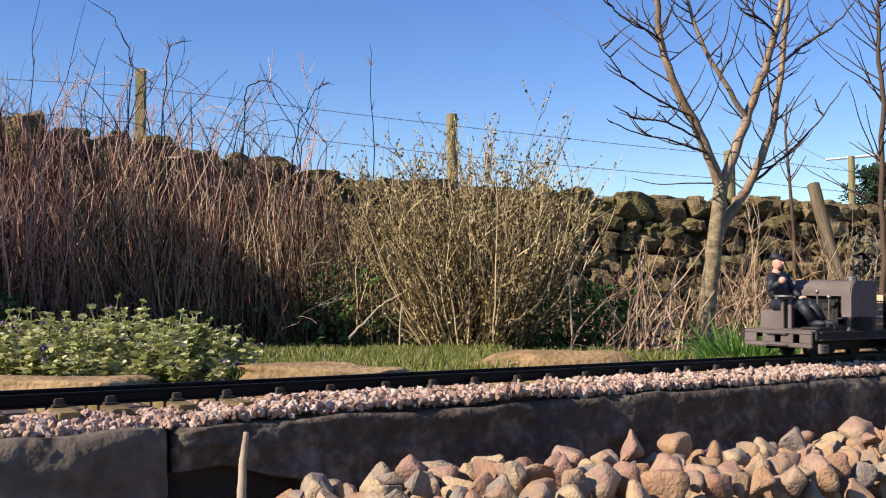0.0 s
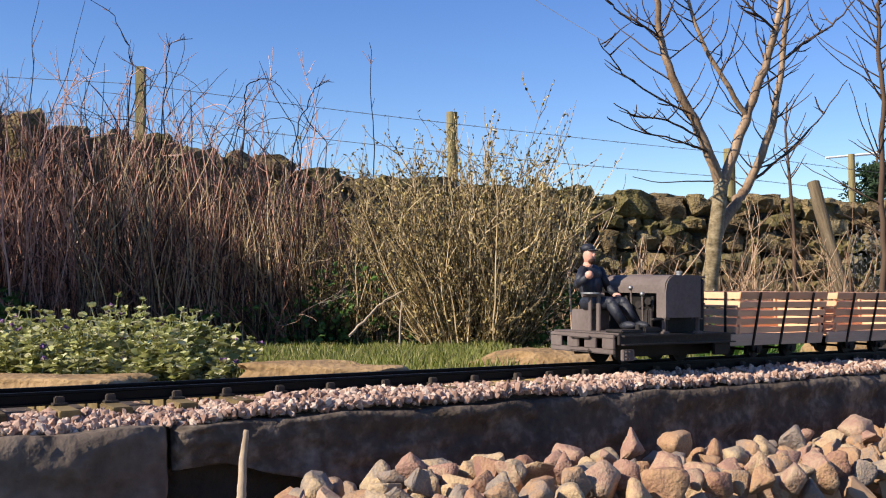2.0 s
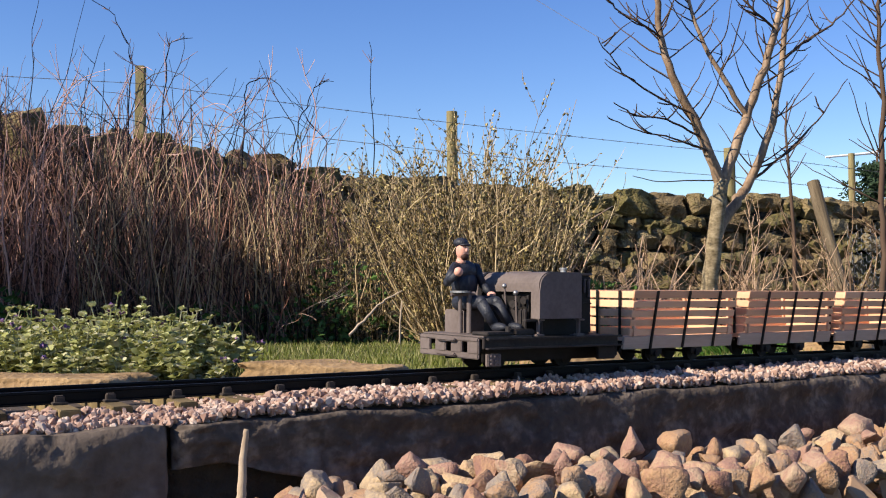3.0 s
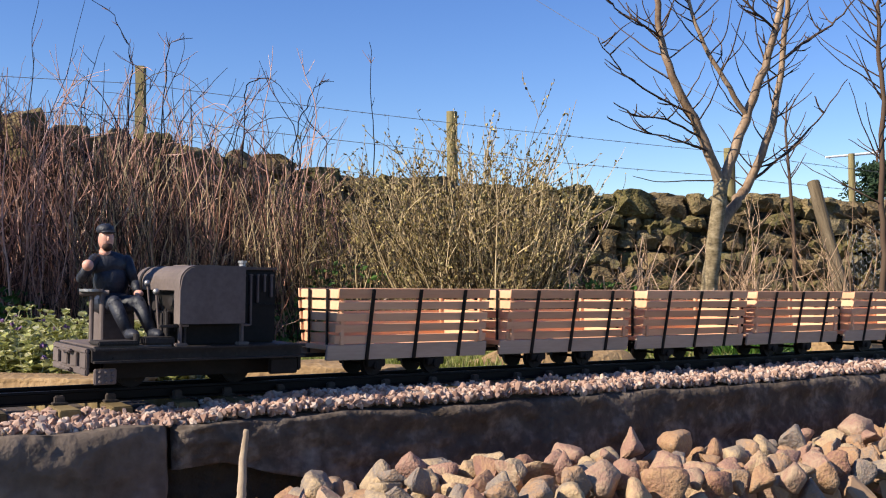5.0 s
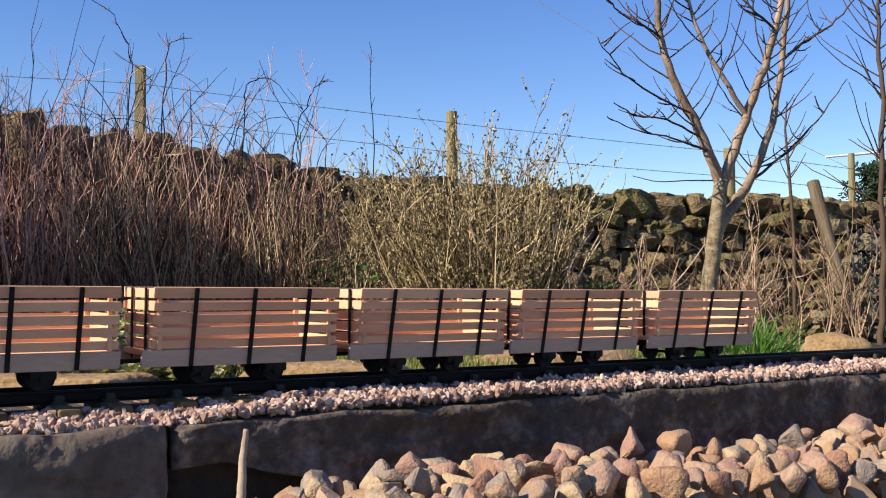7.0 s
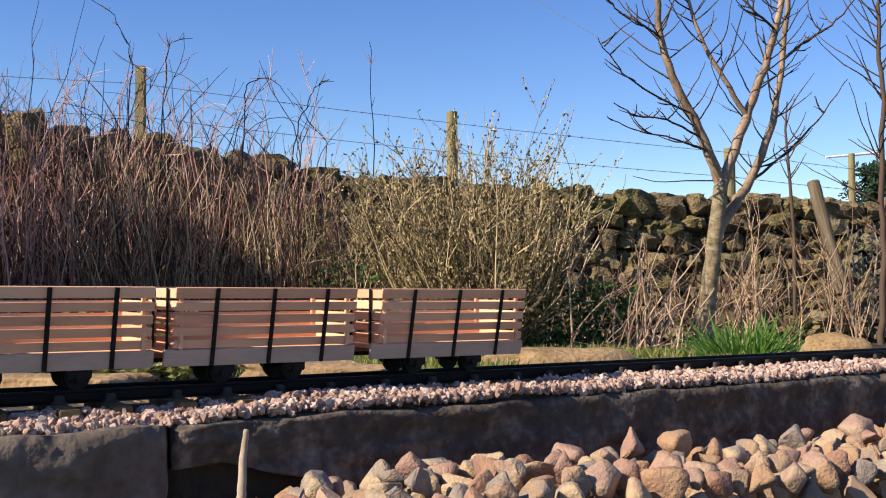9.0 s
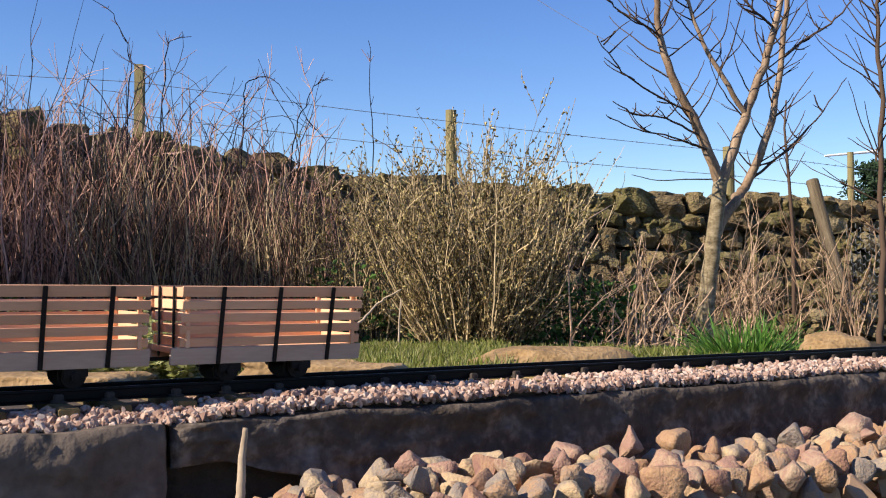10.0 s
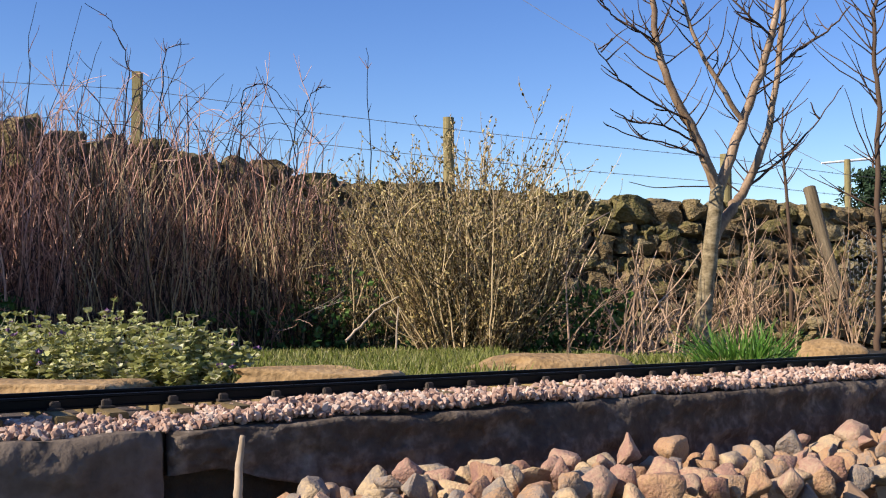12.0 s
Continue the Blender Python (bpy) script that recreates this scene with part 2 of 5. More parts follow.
def bits(name, spots, material, rng, size, flat=0.35):
    """Many little pointed leaves or buds: (place, direction, size factor)."""
    verts, faces = [], []
    for p, d, k in spots:
        d = Vector(d).normalized()
        side = d.cross(Vector((rng.uniform(-1, 1), rng.uniform(-1, 1), rng.uniform(-1, 1)))).normalized()
        up = d.cross(side)
        L, W = size * k, size * k * flat
        o = len(verts)
        p = Vector(p)
        verts += [p, p + d * L * 0.5 + side * W - up * W * 0.25, p + d * L * 0.45 + up * W * 0.35, p + d * L * 0.5 - side * W - up * W * 0.25, p + d * L - up * W * 0.3]
        faces += [(o, o + 1, o + 2), (o, o + 2, o + 3), (o + 1, o + 4, o + 2), (o + 2, o + 4, o + 3)]
    return raw_mesh(name, verts, faces, material)


def hull_rock(seed, points=16, bevel=0.08, jag=0.25, squash=(1, 1, 1)):
    """An angular stone of about unit radius with worn edges."""
    rng = random.Random(seed)
    bm = bmesh.new()
    for _ in range(points):
        v = Vector((rng.gauss(0, 1), rng.gauss(0, 1), rng.gauss(0, 1))).normalized() * (1 - jag * rng.random())
        bm.verts.new((v.x * squash[0], v.y * squash[1], v.z * squash[2]))
    r = bmesh.ops.convex_hull(bm, input=list(bm.verts))
    bmesh.ops.delete(bm, geom=[g for g in r["geom_interior"] if isinstance(g, bmesh.types.BMVert)], context="VERTS")
    bmesh.ops.dissolve_limit(bm, angle_limit=0.3, verts=list(bm.verts), edges=list(bm.edges))
    if bevel:
        bmesh.ops.bevel(bm, geom=list(bm.edges), offset=bevel, segments=1, affect="EDGES", clamp_overlap=True)
    return bm


def block_rock(seed, sx, sy, sz, cuts=3, rough=0.12, soft=0.45):
    """A rough squared stone: a subdivided block pushed about by noise."""
    bm = bmesh.new()
    bmesh.ops.create_cube(bm, size=1)
    bmesh.ops.subdivide_edges(bm, edges=list(bm.edges), cuts=cuts, use_grid_fill=True)
    off = Vector((seed * 3.1, seed * 1.7, seed * 0.9))
    for v in bm.verts:
        c = v.co * 2
        k = max(abs(c.x), abs(c.y), abs(c.z)) / c.length
        c = c * (k * soft + 1 - soft)
        c += noise.noise_vector(c * 1.1 + off) * rough * 2.2 + noise.noise_vector(c * 3.0 + off) * rough * 0.7
        v.co = Vector((c.x * sx / 2, c.y * sy / 2, c.z * sz / 2))
    return bm


# ---------------------------------------------------------------- the railway line
PITCH = 0.17                       # from wagon to wagon
ALONG = Vector((0.829, 0.559, -0.0106))
AWAY = Vector((-0.559, 0.829, 0))
BASE = Vector((-0.3028, 0.692, 0.2245))   # railhead at the middle of the line
TURN = math.degrees(math.atan2(0.559, 0.829))
DIP = math.degrees(math.asin(0.0106))


def on_line(s, side=0.0, z=0.0):
    return BASE + ALONG * s + AWAY * side + Vector((0, 0, z))


def line_pose(s, side=0.0, z=0.0):
    p = on_line(s, side, z)
    return pose(p.x, p.y, p.z, 0, DIP, TURN)


def side_of(x, y):
    return (Vector((x, y, 0)) - BASE).dot(AWAY)


def ground_z(x, y):
    s = side_of(x, y)
    if s < 0.0:
        return 0.115
    if y < 1.3:
        return 0.175
    n = noise.noise(Vector((x * 1.3, y * 1.3, 0))) * 0.02
    return 0.175 - 0.058 * (min(y, 9.0) - 1.3) + n * min(1, (y - 1.3))


def build_ground():
    near = [i * 0.1 for i in range(-60, 61)]
    xs = [-4000, -800, -200, -60, -25, -12, -8] + near + [8, 12, 25, 60, 200, 800, 4000]
    ys = [-4000, -800, -200, -60, -20, -8, -4] + [i * 0.1 for i in range(-20, 121)] + [16, 25, 60, 200, 800, 4000]
    verts = [(x, y, ground_z(x, y)) for y in ys for x in xs]
    w = len(xs)
    faces = [(j * w + i, j * w + i + 1, (j + 1) * w + i + 1, (j + 1) * w + i) for j in range(len(ys) - 1) for i in range(w - 1)]
    tagged(new("ground", raw_mesh("ground", verts, faces, M_SOIL, True)), "bare dark garden soil running on under grass", "ground", kind="structure")


def build_bed():
    S0, S1 = -1.6, 2.6
    bed = empty("trackbed", line_pose(0), "raised bed carrying the track, edged with dark slate", "track bed", kind="structure")
    part("fill", boxed(S0, S1, -0.066, 0.075, -0.14, -0.0165), M_BED, bed)
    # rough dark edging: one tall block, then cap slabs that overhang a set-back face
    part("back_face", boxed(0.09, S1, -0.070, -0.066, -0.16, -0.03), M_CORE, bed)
    cuts = [S0, -1.05, -0.48, 0.094, 1.12, 1.6, S1]
    for k, (a, b) in enumerate(zip(cuts, cuts[1:])):
        tall = b < 0.1
        bm = bmesh.new()
        L = b - a - 0.003
        nx, nz = max(20, int(L / 0.004)), 24
        top, bot, front = -0.0195, (-0.16 if tall else -0.049), (-0.088 if tall else -0.083)
        grid = []
        for i in range(nx + 1):
            x = a + L * i / nx
            low = bot if tall else bot - 0.085 * min(1.0, max(0.0, (x - 0.13) / 0.35))
            col = []
            for j in range(-4, nz + 7):
                if j < 0:
                    z, y = low, front + 0.012 * (-j) / 4
                elif j <= nz:
                    z, y = low + (top - low) * j / nz, front
                else:
                    z, y = top, front + 0.034 * (j - nz) / 6
                q = Vector((x * 15, y * 15, z * 26 + k * 5))
                rag = abs(noise.noise(q)) * 0.008 + noise.noise(q * 2.6) * 0.005 + abs(noise.noise(q * 6)) * 0.003 + noise.noise(q * 13) * 0.0012
                rag += 0.0045 * max(0.0, noise.noise(Vector((x * 75 + z * 110, z * 26, k)))) * min(1.0, max(0.0, (z - top + 0.026) / 0.012))
                end = 0.006 if i in (0, nx) and 0 <= j <= nz else 0
                rim = 0.0035 * (1 if j == nz else 0)
                col.append(bm.verts.new((x, y - rag + end + rim, z + noise.noise(q * 1.7 + Vector((9, 0, 0))) * 0.0026 * (j > nz - 3 or j < 1))))
            grid.append(col)
        for i in range(nx):
            for j in range(len(grid[0]) - 1):
                bm.faces.new((grid[i][j], grid[i + 1][j], grid[i + 1][j + 1], grid[i][j + 1]))
        for e in (0, nx):
            bm.faces.new(grid[e])
        bmesh.ops.recalc_face_normals(bm, faces=bm.faces)
        part("edging_slab", bm, M_BLOCK if tall else M_EDGE, bed, "weathered dark grey edging block" if tall else "rough black slate edging slab", smooth=True)


SLEEPERS = []


def build_track():
    track = empty("railway_track", line_pose(0), "narrow gauge model railway track on wooden sleepers", "railway track", kind="structure")
    for side in (-0.017, 0.017):
        bm = bmesh.new()
        prof = [(-0.0034, -0.0092), (0.0034, -0.0092), (0.0034, -0.0083), (0.0007, -0.0072), (0.0007, -0.0022), (0.0016, -0.0016), (0.0014, 0.0), (-0.0014, 0.0), (-0.0016, -0.0016), (-0.0007, -0.0022), (-0.0007, -0.0072), (-0.0034, -0.0083)]
        ends = [[bm.verts.new((x, side + y, z)) for y, z in prof] for x in (-1.6, 2.6)]
        for k in range(len(prof)):
            k2 = (k + 1) % len(prof)
            bm.faces.new((ends[0][k], ends[0][k2], ends[1][k2], ends[1][k]))
        bmesh.ops.recalc_face_normals(bm, faces=bm.faces)
        part("rail", bm, M_RAIL, track, "blackened steel flat-bottom rail")
    rng = random.Random(2)
    sl = link_mesh("sleeper", boxed(-0.0068, 0.0068, -0.054, 0.050, -0.0185, -0.0092, bevel=0.0008), M_SLEEPER)
    bm = boxed(-0.0033, 0.0033, -0.0062, -0.0012, -0.0091, -0.0032, bevel=0.0008)
    box(bm, -0.0052, 0.0052, -0.0085, 0.0012, -0.0091, -0.0074, bevel=0.0005)
    ch = link_mesh("chair", bm, M_CHAIR)
    # the sleepers lie unevenly where the line passes nearest
    seen = [0.0354, 0.0705, 0.118, 0.157, 0.200, 0.2425, 0.2945, 0.340, 0.385, 0.431, 0.469, 0.513, 0.560, 0.606, 0.651, 0.694, 0.734, 0.778, 0.822, 0.859, 0.897, 0.937, 0.9755]
    spots = [seen[0] - 0.0435 * k for k in range(34, 0, -1)] + seen + [seen[-1] + 0.042 * k for k in range(1, 37)]
    for s in spots:
        SLEEPERS.append(s)
        o = part("sleeper", sl, None, track)
        o.location, o.rotation_euler = (s, rng.uniform(-0.003, 0.003), 0), (0, 0, rng.uniform(-0.06, 0.06))
        for side in (-0.0178, 0.0162):
            c = part("chair", ch, None, track)
            c.location = (s + rng.uniform(-0.0008, 0.0008), side, 0)


def build_ballast():
    rng = random.Random(11)
    shapes = []
    for k in range(14):
        bm = hull_rock(100 + k, points=13, bevel=0, jag=0.3)
        bm.verts.ensure_lookup_table()
        shapes.append(([v.co.copy() for v in bm.verts], [tuple(v.index for v in f.verts) for f in bm.faces]))
        bm.free()
    verts, faces = [], []
    ballast = empty("ballast", Matrix(), "pinkish granite chippings packed round the sleepers", "ballast", kind="structure")
    chips = [raw_mesh("chipping", [tuple(v) for v in vs], fs, M_CHIP_LOOSE) for vs, fs in shapes]
    loose = [0]
    taken = {int(math.floor((q + d) / 0.0025)) for q in SLEEPERS for d in (-0.0075, -0.005, -0.0025, 0, 0.0025, 0.005, 0.0075, 0.01)}

    def near_sleeper(s):
        return int(math.floor(s / 0.0025)) in taken

    def chip(p, r, near):
        pick = rng.randrange(len(shapes))
        vs, fs = shapes[pick]
        m = Euler((rng.uniform(0, 6), rng.uniform(0, 6), rng.uniform(0, 6))).to_matrix()
        o = len(verts)
        sc = Vector((r * rng.uniform(0.7, 1.3), r * rng.uniform(0.7, 1.2), r * rng.uniform(0.55, 0.9)))
        if near and loose[0] < 290:
            loose[0] += 1
            ob = part("chipping", chips[pick], None, ballast)
            ob.matrix_basis = Matrix.Translation(p) @ m.to_4x4() @ Matrix.Diagonal((*sc, 1))
            return
        verts.extend(p + m @ Vector((v.x * sc.x, v.y * sc.y, v.z * sc.z)) for v in vs)
        faces.extend(tuple(o + i for i in f) for f in fs)

    for _ in range(46000):
        s = -0.3 + 1.9 * rng.random() ** 1.25
        side = rng.uniform(-0.079, 0.045) if rng.random() < 0.85 else rng.uniform(0.0, 0.075)
        if abs(abs(side) - 0.017) < 0.007:
            continue
        if side > -0.060 and near_sleeper(s) and rng.random() < 0.82:
            continue
        r = rng.uniform(0.0024, 0.0050)
        heap = 0.0035 * noise.noise(Vector((s * 14, side * 30, 3)))
        z = -0.0118 + heap + (rng.uniform(-0.002, 0.0035) if side < -0.032 else rng.uniform(-0.006, -0.003))
        z -= 0.0055 * max(0.0, min(1.0, (0.2 - s) / 0.12))
        if side < -0.05:
            z -= (-0.05 - side) * 0.10
        chip(on_line(s, side, z), r, s < 0.12 and side < -0.05)
    tagged(part("chipping_rest", raw_mesh("chipping_rest", [tuple(v) for v in verts], faces, M_CHIP), None, ballast), kind="stuff")


# ---------------------------------------------------------------- rolling stock
def build_wheelset(parent, x, r, gauge=0.034):
    ob = part("wheelset", rod(bmesh.new(), (0, -0.027, 0), (0, 0.027, 0), 0.0014), M_STRAP, parent, "blackened steel wheels on one axle")
    for sgn in (-1, 1):
        y = sgn * gauge / 2
        bm = rod(bmesh.new(), (0, y - 0.002, 0), (0, y + 0.002, 0), r, sides=24)
        rod(bm, (0, y - sgn * 0.002, 0), (0, y - sgn * 0.0032, 0), r + 0.0012, sides=24)
        rod(bm, (0, y + sgn * 0.002, 0), (0, y + sgn * 0.0036, 0), r * 0.35, sides=12)
        for k in range(4):
            w = math.pi / 4 + k * math.pi / 2
            rod(bm, (r * 0.62 * math.cos(w), y + sgn * 0.0016, r * 0.62 * math.sin(w)), (r * 0.62 * math.cos(w), y + sgn * 0.0024, r * 0.62 * math.sin(w)), r * 0.2, sides=8)
        part("wheel", bm, M_STRAP, ob)
    ob.location = (x, 0, r)
    ob["radius"] = r
    return ob


LEAN = 0.2


def build_wagon():
    wagon = empty("slat_wagon", line_pose(0), "open slat-sided wagon of pale wood with black straps", "wagon", "wagons of the train")
    Z0, Z1, Z2, HW = 0.0140, 0.0265, 0.0715, 0.0268
    X0, X1 = 0.0055, 0.1525

    def lean_at(z):
        return HW + LEAN * (z - Z0)

    tilt = math.atan(LEAN)
    part("floor", boxed(0.003, 0.1525, -0.025, 0.025, 0.022, 0.026, bevel=0.0004), M_WOOD, wagon)
    for sgn in (-1, 1):
        m = Matrix.Translation((0, sgn * (lean_at((Z0 + Z1) / 2) - 0.0015), (Z0 + Z1) / 2)) @ Matrix.Rotation(-sgn * tilt, 4, "X")
        part("solebar", boxed(0, 0.155, -0.0015, 0.0015, -0.0062, 0.0062, bevel=0.0004, m=m), M_SOLE, wagon, "greyish wooden solebar")
    n = 5
    step = (Z2 - Z1) / n
    rng = random.Random(8)
    for k in range(n):
        zc = Z1 + step * (k + 0.5)
        for sgn in (-1, 1):
            m = Matrix.Translation((0, sgn * (lean_at(zc) - 0.0014), zc)) @ Matrix.Rotation(-sgn * tilt, 4, "X") @ Matrix.Rotation(rng.uniform(-0.0025, 0.0025), 4, "Y")
            e = rng.uniform(-0.0006, 0.0006)
            part("side_plank", boxed(X0 + e, X1 + e, -0.0011, 0.0011, -step / 2 + 0.0007, step / 2 - (0.0020 if k < n - 1 else 0.0004), bevel=0.0003, m=m), M_WOOD, wagon)
        for x in (X0 + 0.003, X1 - 0.003):
            w = lean_at(zc) - 0.0028
            part("end_plank", boxed(x - 0.0011, x + 0.0011, -w, w, zc - step / 2 + 0.0007, zc + step / 2 - 0.0012, bevel=0.0003), M_WOOD, wagon)
    for sgn in (-1, 1):
        for x in (0.036, 0.081, 0.1255):
            zm = (Z0 + Z2) / 2
            m = Matrix.Translation((x, sgn * (lean_at(zm) + 0.0006), zm)) @ Matrix.Rotation(-sgn * tilt, 4, "X")
            part("strap", boxed(-0.0016, 0.0016, -0.0007, 0.0007, -(Z2 - Z0) / 2 - 0.0005, (Z2 - Z0) / 2 - 0.0002, bevel=0.0003, m=m), M_STRAP, wagon, "black iron strap")
    for x, o in ((X0, -0.0008), (X1, 0.0008)):
        for y in (-0.016, 0.016):
            part("end_strap", boxed(x + o + (0.0012 if o < 0 else -0.0012) - 0.0006, x + o + (0.0012 if o < 0 else -0.0012) + 0.0006, y - 0.0016, y + 0.0016, 0.018, Z2 - 0.0008, bevel=0.0003), M_STRAP, wagon, "black iron strap")
        for y in (-lean_at(0.05) + 0.004, lean_at(0.05) - 0.004):
            part("corner_post", boxed(x + (0.0045 if o < 0 else -0.0075), x + (0.0075 if o < 0 else -0.0045), y - 0.0015, y + 0.0015, Z1, Z2 - 0.001, bevel=0.0003), M_WOOD, wagon)
    for x in (0.047, 0.105):
        for sgn in (-1, 1):
            bm = boxed(x - 0.0085, x + 0.0085, sgn * 0.0235 - 0.0012, sgn * 0.0235 + 0.0012, 0.0075, 0.021, bevel=0.0008)
            rod(bm, (x, sgn * 0.0235, 0.0086), (x, sgn * 0.0265, 0.0086), 0.0032, sides=12)
            part("axle_guard", bm, M_STRAP, wagon, "black axle guard")
        build_wheelset(wagon, x, 0.0086)
    part("drawbar", boxed(-0.013, 0.168 - 0.013, -0.002, 0.002, 0.0155, 0.0185, bevel=0.0005), M_STRAP, wagon, "black coupling bar")
    return wagon


def build_loco():
    L = empty("diesel_locomotive", line_pose(0), "small dark grey open-cab diesel locomotive with rounded bonnet", "locomotive")
    W = 0.0382
    # side channels with a narrow lower flange
    for sgn in (-1, 1):
        bm = boxed(-0.002, 0.152, sgn * (W - 0.003) - 0.0012, sgn * (W - 0.003) + 0.0012, 0.0205, 0.0295, bevel=0.0004)
        box(bm, -0.002, 0.152, sgn * W - 0.003, sgn * W, 0.0282, 0.0300, bevel=0.0004)
        box(bm, -0.002, 0.152, sgn * W - 0.003, sgn * W + 0.0006, 0.0202, 0.0217, bevel=0.0003)
        for x in (0.012, 0.03, 0.047, 0.075, 0.1):
            ball(bm, (x, sgn * (W - 0.0018), 0.0235), 0.0009, 0.0005, 0.0009, 1)
        part("frame_channel", bm, M_LOCODARK, L)
    part("deck", boxed(-0.002, 0.151, -W + 0.003, W - 0.003, 0.0285, 0.0298, bevel=0.0004), M_LOCODARK, L)
    # end beam: two lips round an open coupling pocket
    hw = 0.033
    bm = boxed(-0.005, -0.002, -hw, hw, 0.0115, 0.0165, bevel=0.0008)
    box(bm, -0.005, -0.002, -hw, hw, 0.0262, 0.0298, bevel=0.0008)
    for y in (-hw + 0.006, -0.009, 0.009, hw - 0.006):
        box(bm, -0.0048, -0.002, y - 0.006, y + 0.006, 0.016, 0.0266, bevel=0.0006)
    part("headstock", bm, M_LOCO, L, "plain grey end beam")
    bm = boxed(-0.0085, -0.005, -0.011, 0.011, 0.0125, 0.0155, bevel=0.0012)
    box(bm, -0.0085, -0.005, -0.011, 0.011, 0.0255, 0.0280, bevel=0.0010)
    part("coupling_pocket", bm, M_LOCO, L)
    part("headstock", boxed(0.148, 0.152, -W + 0.002, W - 0.002, 0.010, 0.0285, bevel=0.001), M_STRAP, L)
    bm = boxed(-0.001, 0.0135, -W - 0.0012, -W + 0.002, 0.006, 0.0165, bevel=0.0006)
    for i in range(3):
        for j in range(3):
            ball(bm, (0.0022 + 0.004 * i, -W - 0.0014, 0.0082 + 0.0032 * j), 0.0012, 0.0008, 0.0012, 1)
    part("axlebox", bm, M_LOCO, L)
    part("axlebox", boxed(0.126, 0.148, -W + 0.001, -W + 0.004, 0.008, 0.0195, bevel=0.0008), M_STRAP, L)
    for x in (0.034, 0.112):
        build_wheelset(L, x, 0.0115)
    for sgn in (-1, 1):
        part("inner_frame", boxed(0.012, 0.145, sgn * 0.0205 - 0.001, sgn * 0.0205 + 0.001, 0.0075, 0.0285, bevel=0.0005), M_STRAP, L)

    # bonnet: a sheet folded over from the cab end, its front open below
    def folded(x0, x1, w, z0, z1, r, steps=8):
        bm = bmesh.new()
        prof = [(x0, z0), (x0, z1 - r)] + [(x0 + r - r * math.cos(a), z1 - r + r * math.sin(a)) for a in [math.pi / 2 * k / steps for k in range(1, steps + 1)]] + [(x1, z1), (x1, z0)]
        ends = [[bm.verts.new((x, y, z)) for x, z in prof] for y in (-w, w)]
        for k in range(len(prof)):
            k2 = (k + 1) % len(prof)
            bm.faces.new((ends[0][k], ends[0][k2], ends[1][k2], ends[1][k]))
        bm.faces.new(ends[0])
        bm.faces.new(list(reversed(ends[1])))
        bmesh.ops.recalc_face_normals(bm, faces=bm.faces)
        rims = [e for e in bm.edges if (all(v in ends[0] for v in e.verts) or all(v in ends[1] for v in e.verts)) and max(v.co.z for v in e.verts) > z1 - r - 0.001 and not all(v.co.x > x1 - 0.001 for v in e.verts) and min(v.co.z for v in e.verts) > z0 + 0.001]
        bmesh.ops.bevel(bm, geom=rims, offset=0.0010, segments=2, affect="EDGES")
        return bm
    bw = 0.0377
    part("bonnet", folded(0.057, 0.1055, bw, 0.0690, 0.0868, 0.0125), M_LOCO, L, "matt dark grey bonnet with rounded shoulder")
    for sgn in (-1, 1):
        y = sgn * (bw - 0.0045)
        part("side_panel", boxed(0.057, 0.1055, y - 0.0045, y + 0.0045, 0.0455, 0.0690), M_LOCO, L)
    part("bonnet_band", folded(0.0563, 0.104, 0.0028, 0.0500, 0.0873, 0.0128), M_STRAP, L, "black strap over the bonnet").data.transform(Matrix.Translation((0, 0.0265, 0)))
    part("engine_block", boxed(0.0625, 0.105, -bw + 0.0095, bw - 0.0095, 0.0298, 0.069, bevel=0.001), M_STRAP, L)
    bm = rod(bmesh.new(), (0.059, -0.012, 0.050), (0.0625, -0.012, 0.050), 0.0055, sides=16)
    rod(bm, (0.059, -0.019, 0.061), (0.0625, -0.019, 0.061), 0.0035, sides=14)
    rod(bm, (0.060, -0.023, 0.040), (0.060, -0.023, 0.066), 0.0012)
    rod(bm, (0.060, -0.004, 0.040), (0.060, 0.004, 0.066), 0.0010)
    part("engine_front", bm, M_LOCODARK, L)
    rw = 0.018
    part("radiator_case", boxed(0.1056, 0.1420, -rw, rw, 0.0298, 0.0850, bevel=0.0015), M_STRAP, L)
    part("radiator_top", boxed(0.1056, 0.1425, -rw - 0.0015, rw + 0.0015, 0.0846, 0.0866, bevel=0.0008), M_LOCO, L)
    for k in range(5):
        x = 0.1150 + 0.0056 * k
        low = (0.045, 0.043, 0.060, 0.068, 0.064)[k]
        bar = part("grille_bar", boxed(x - 0.0010, x + 0.0010, -rw - 0.0018, -rw + 0.0002, low, 0.0800, bevel=0.0004), M_LOCO, L)
        part("bar_head", boxed(x - 0.0014, x + 0.0014, -rw - 0.0023, -rw + 0.0002, 0.0798, 0.0815, bevel=0.0004), M_LOCO, bar)
    part("grille_rail", boxed(0.112, 0.141, -rw - 0.0012, -rw + 0.0002, 0.0575, 0.0590, bevel=0.0003), M_STRAP, L)
    bm = rod(bmesh.new(), (0.121, -0.006, 0.0866), (0.121, -0.006, 0.0900), 0.0024, sides=16)
    rod(bm, (0.121, -0.006, 0.0900), (0.121, -0.006, 0.0918), 0.0032, sides=16)
    part("filler_cap", bm, M_STEEL, L, "bright metal filler cap", smooth=False)
    part("lid_seam", boxed(0.075, 0.10, -0.012, 0.012, 0.0867, 0.0878, bevel=0.0004), M_LOCO, L)
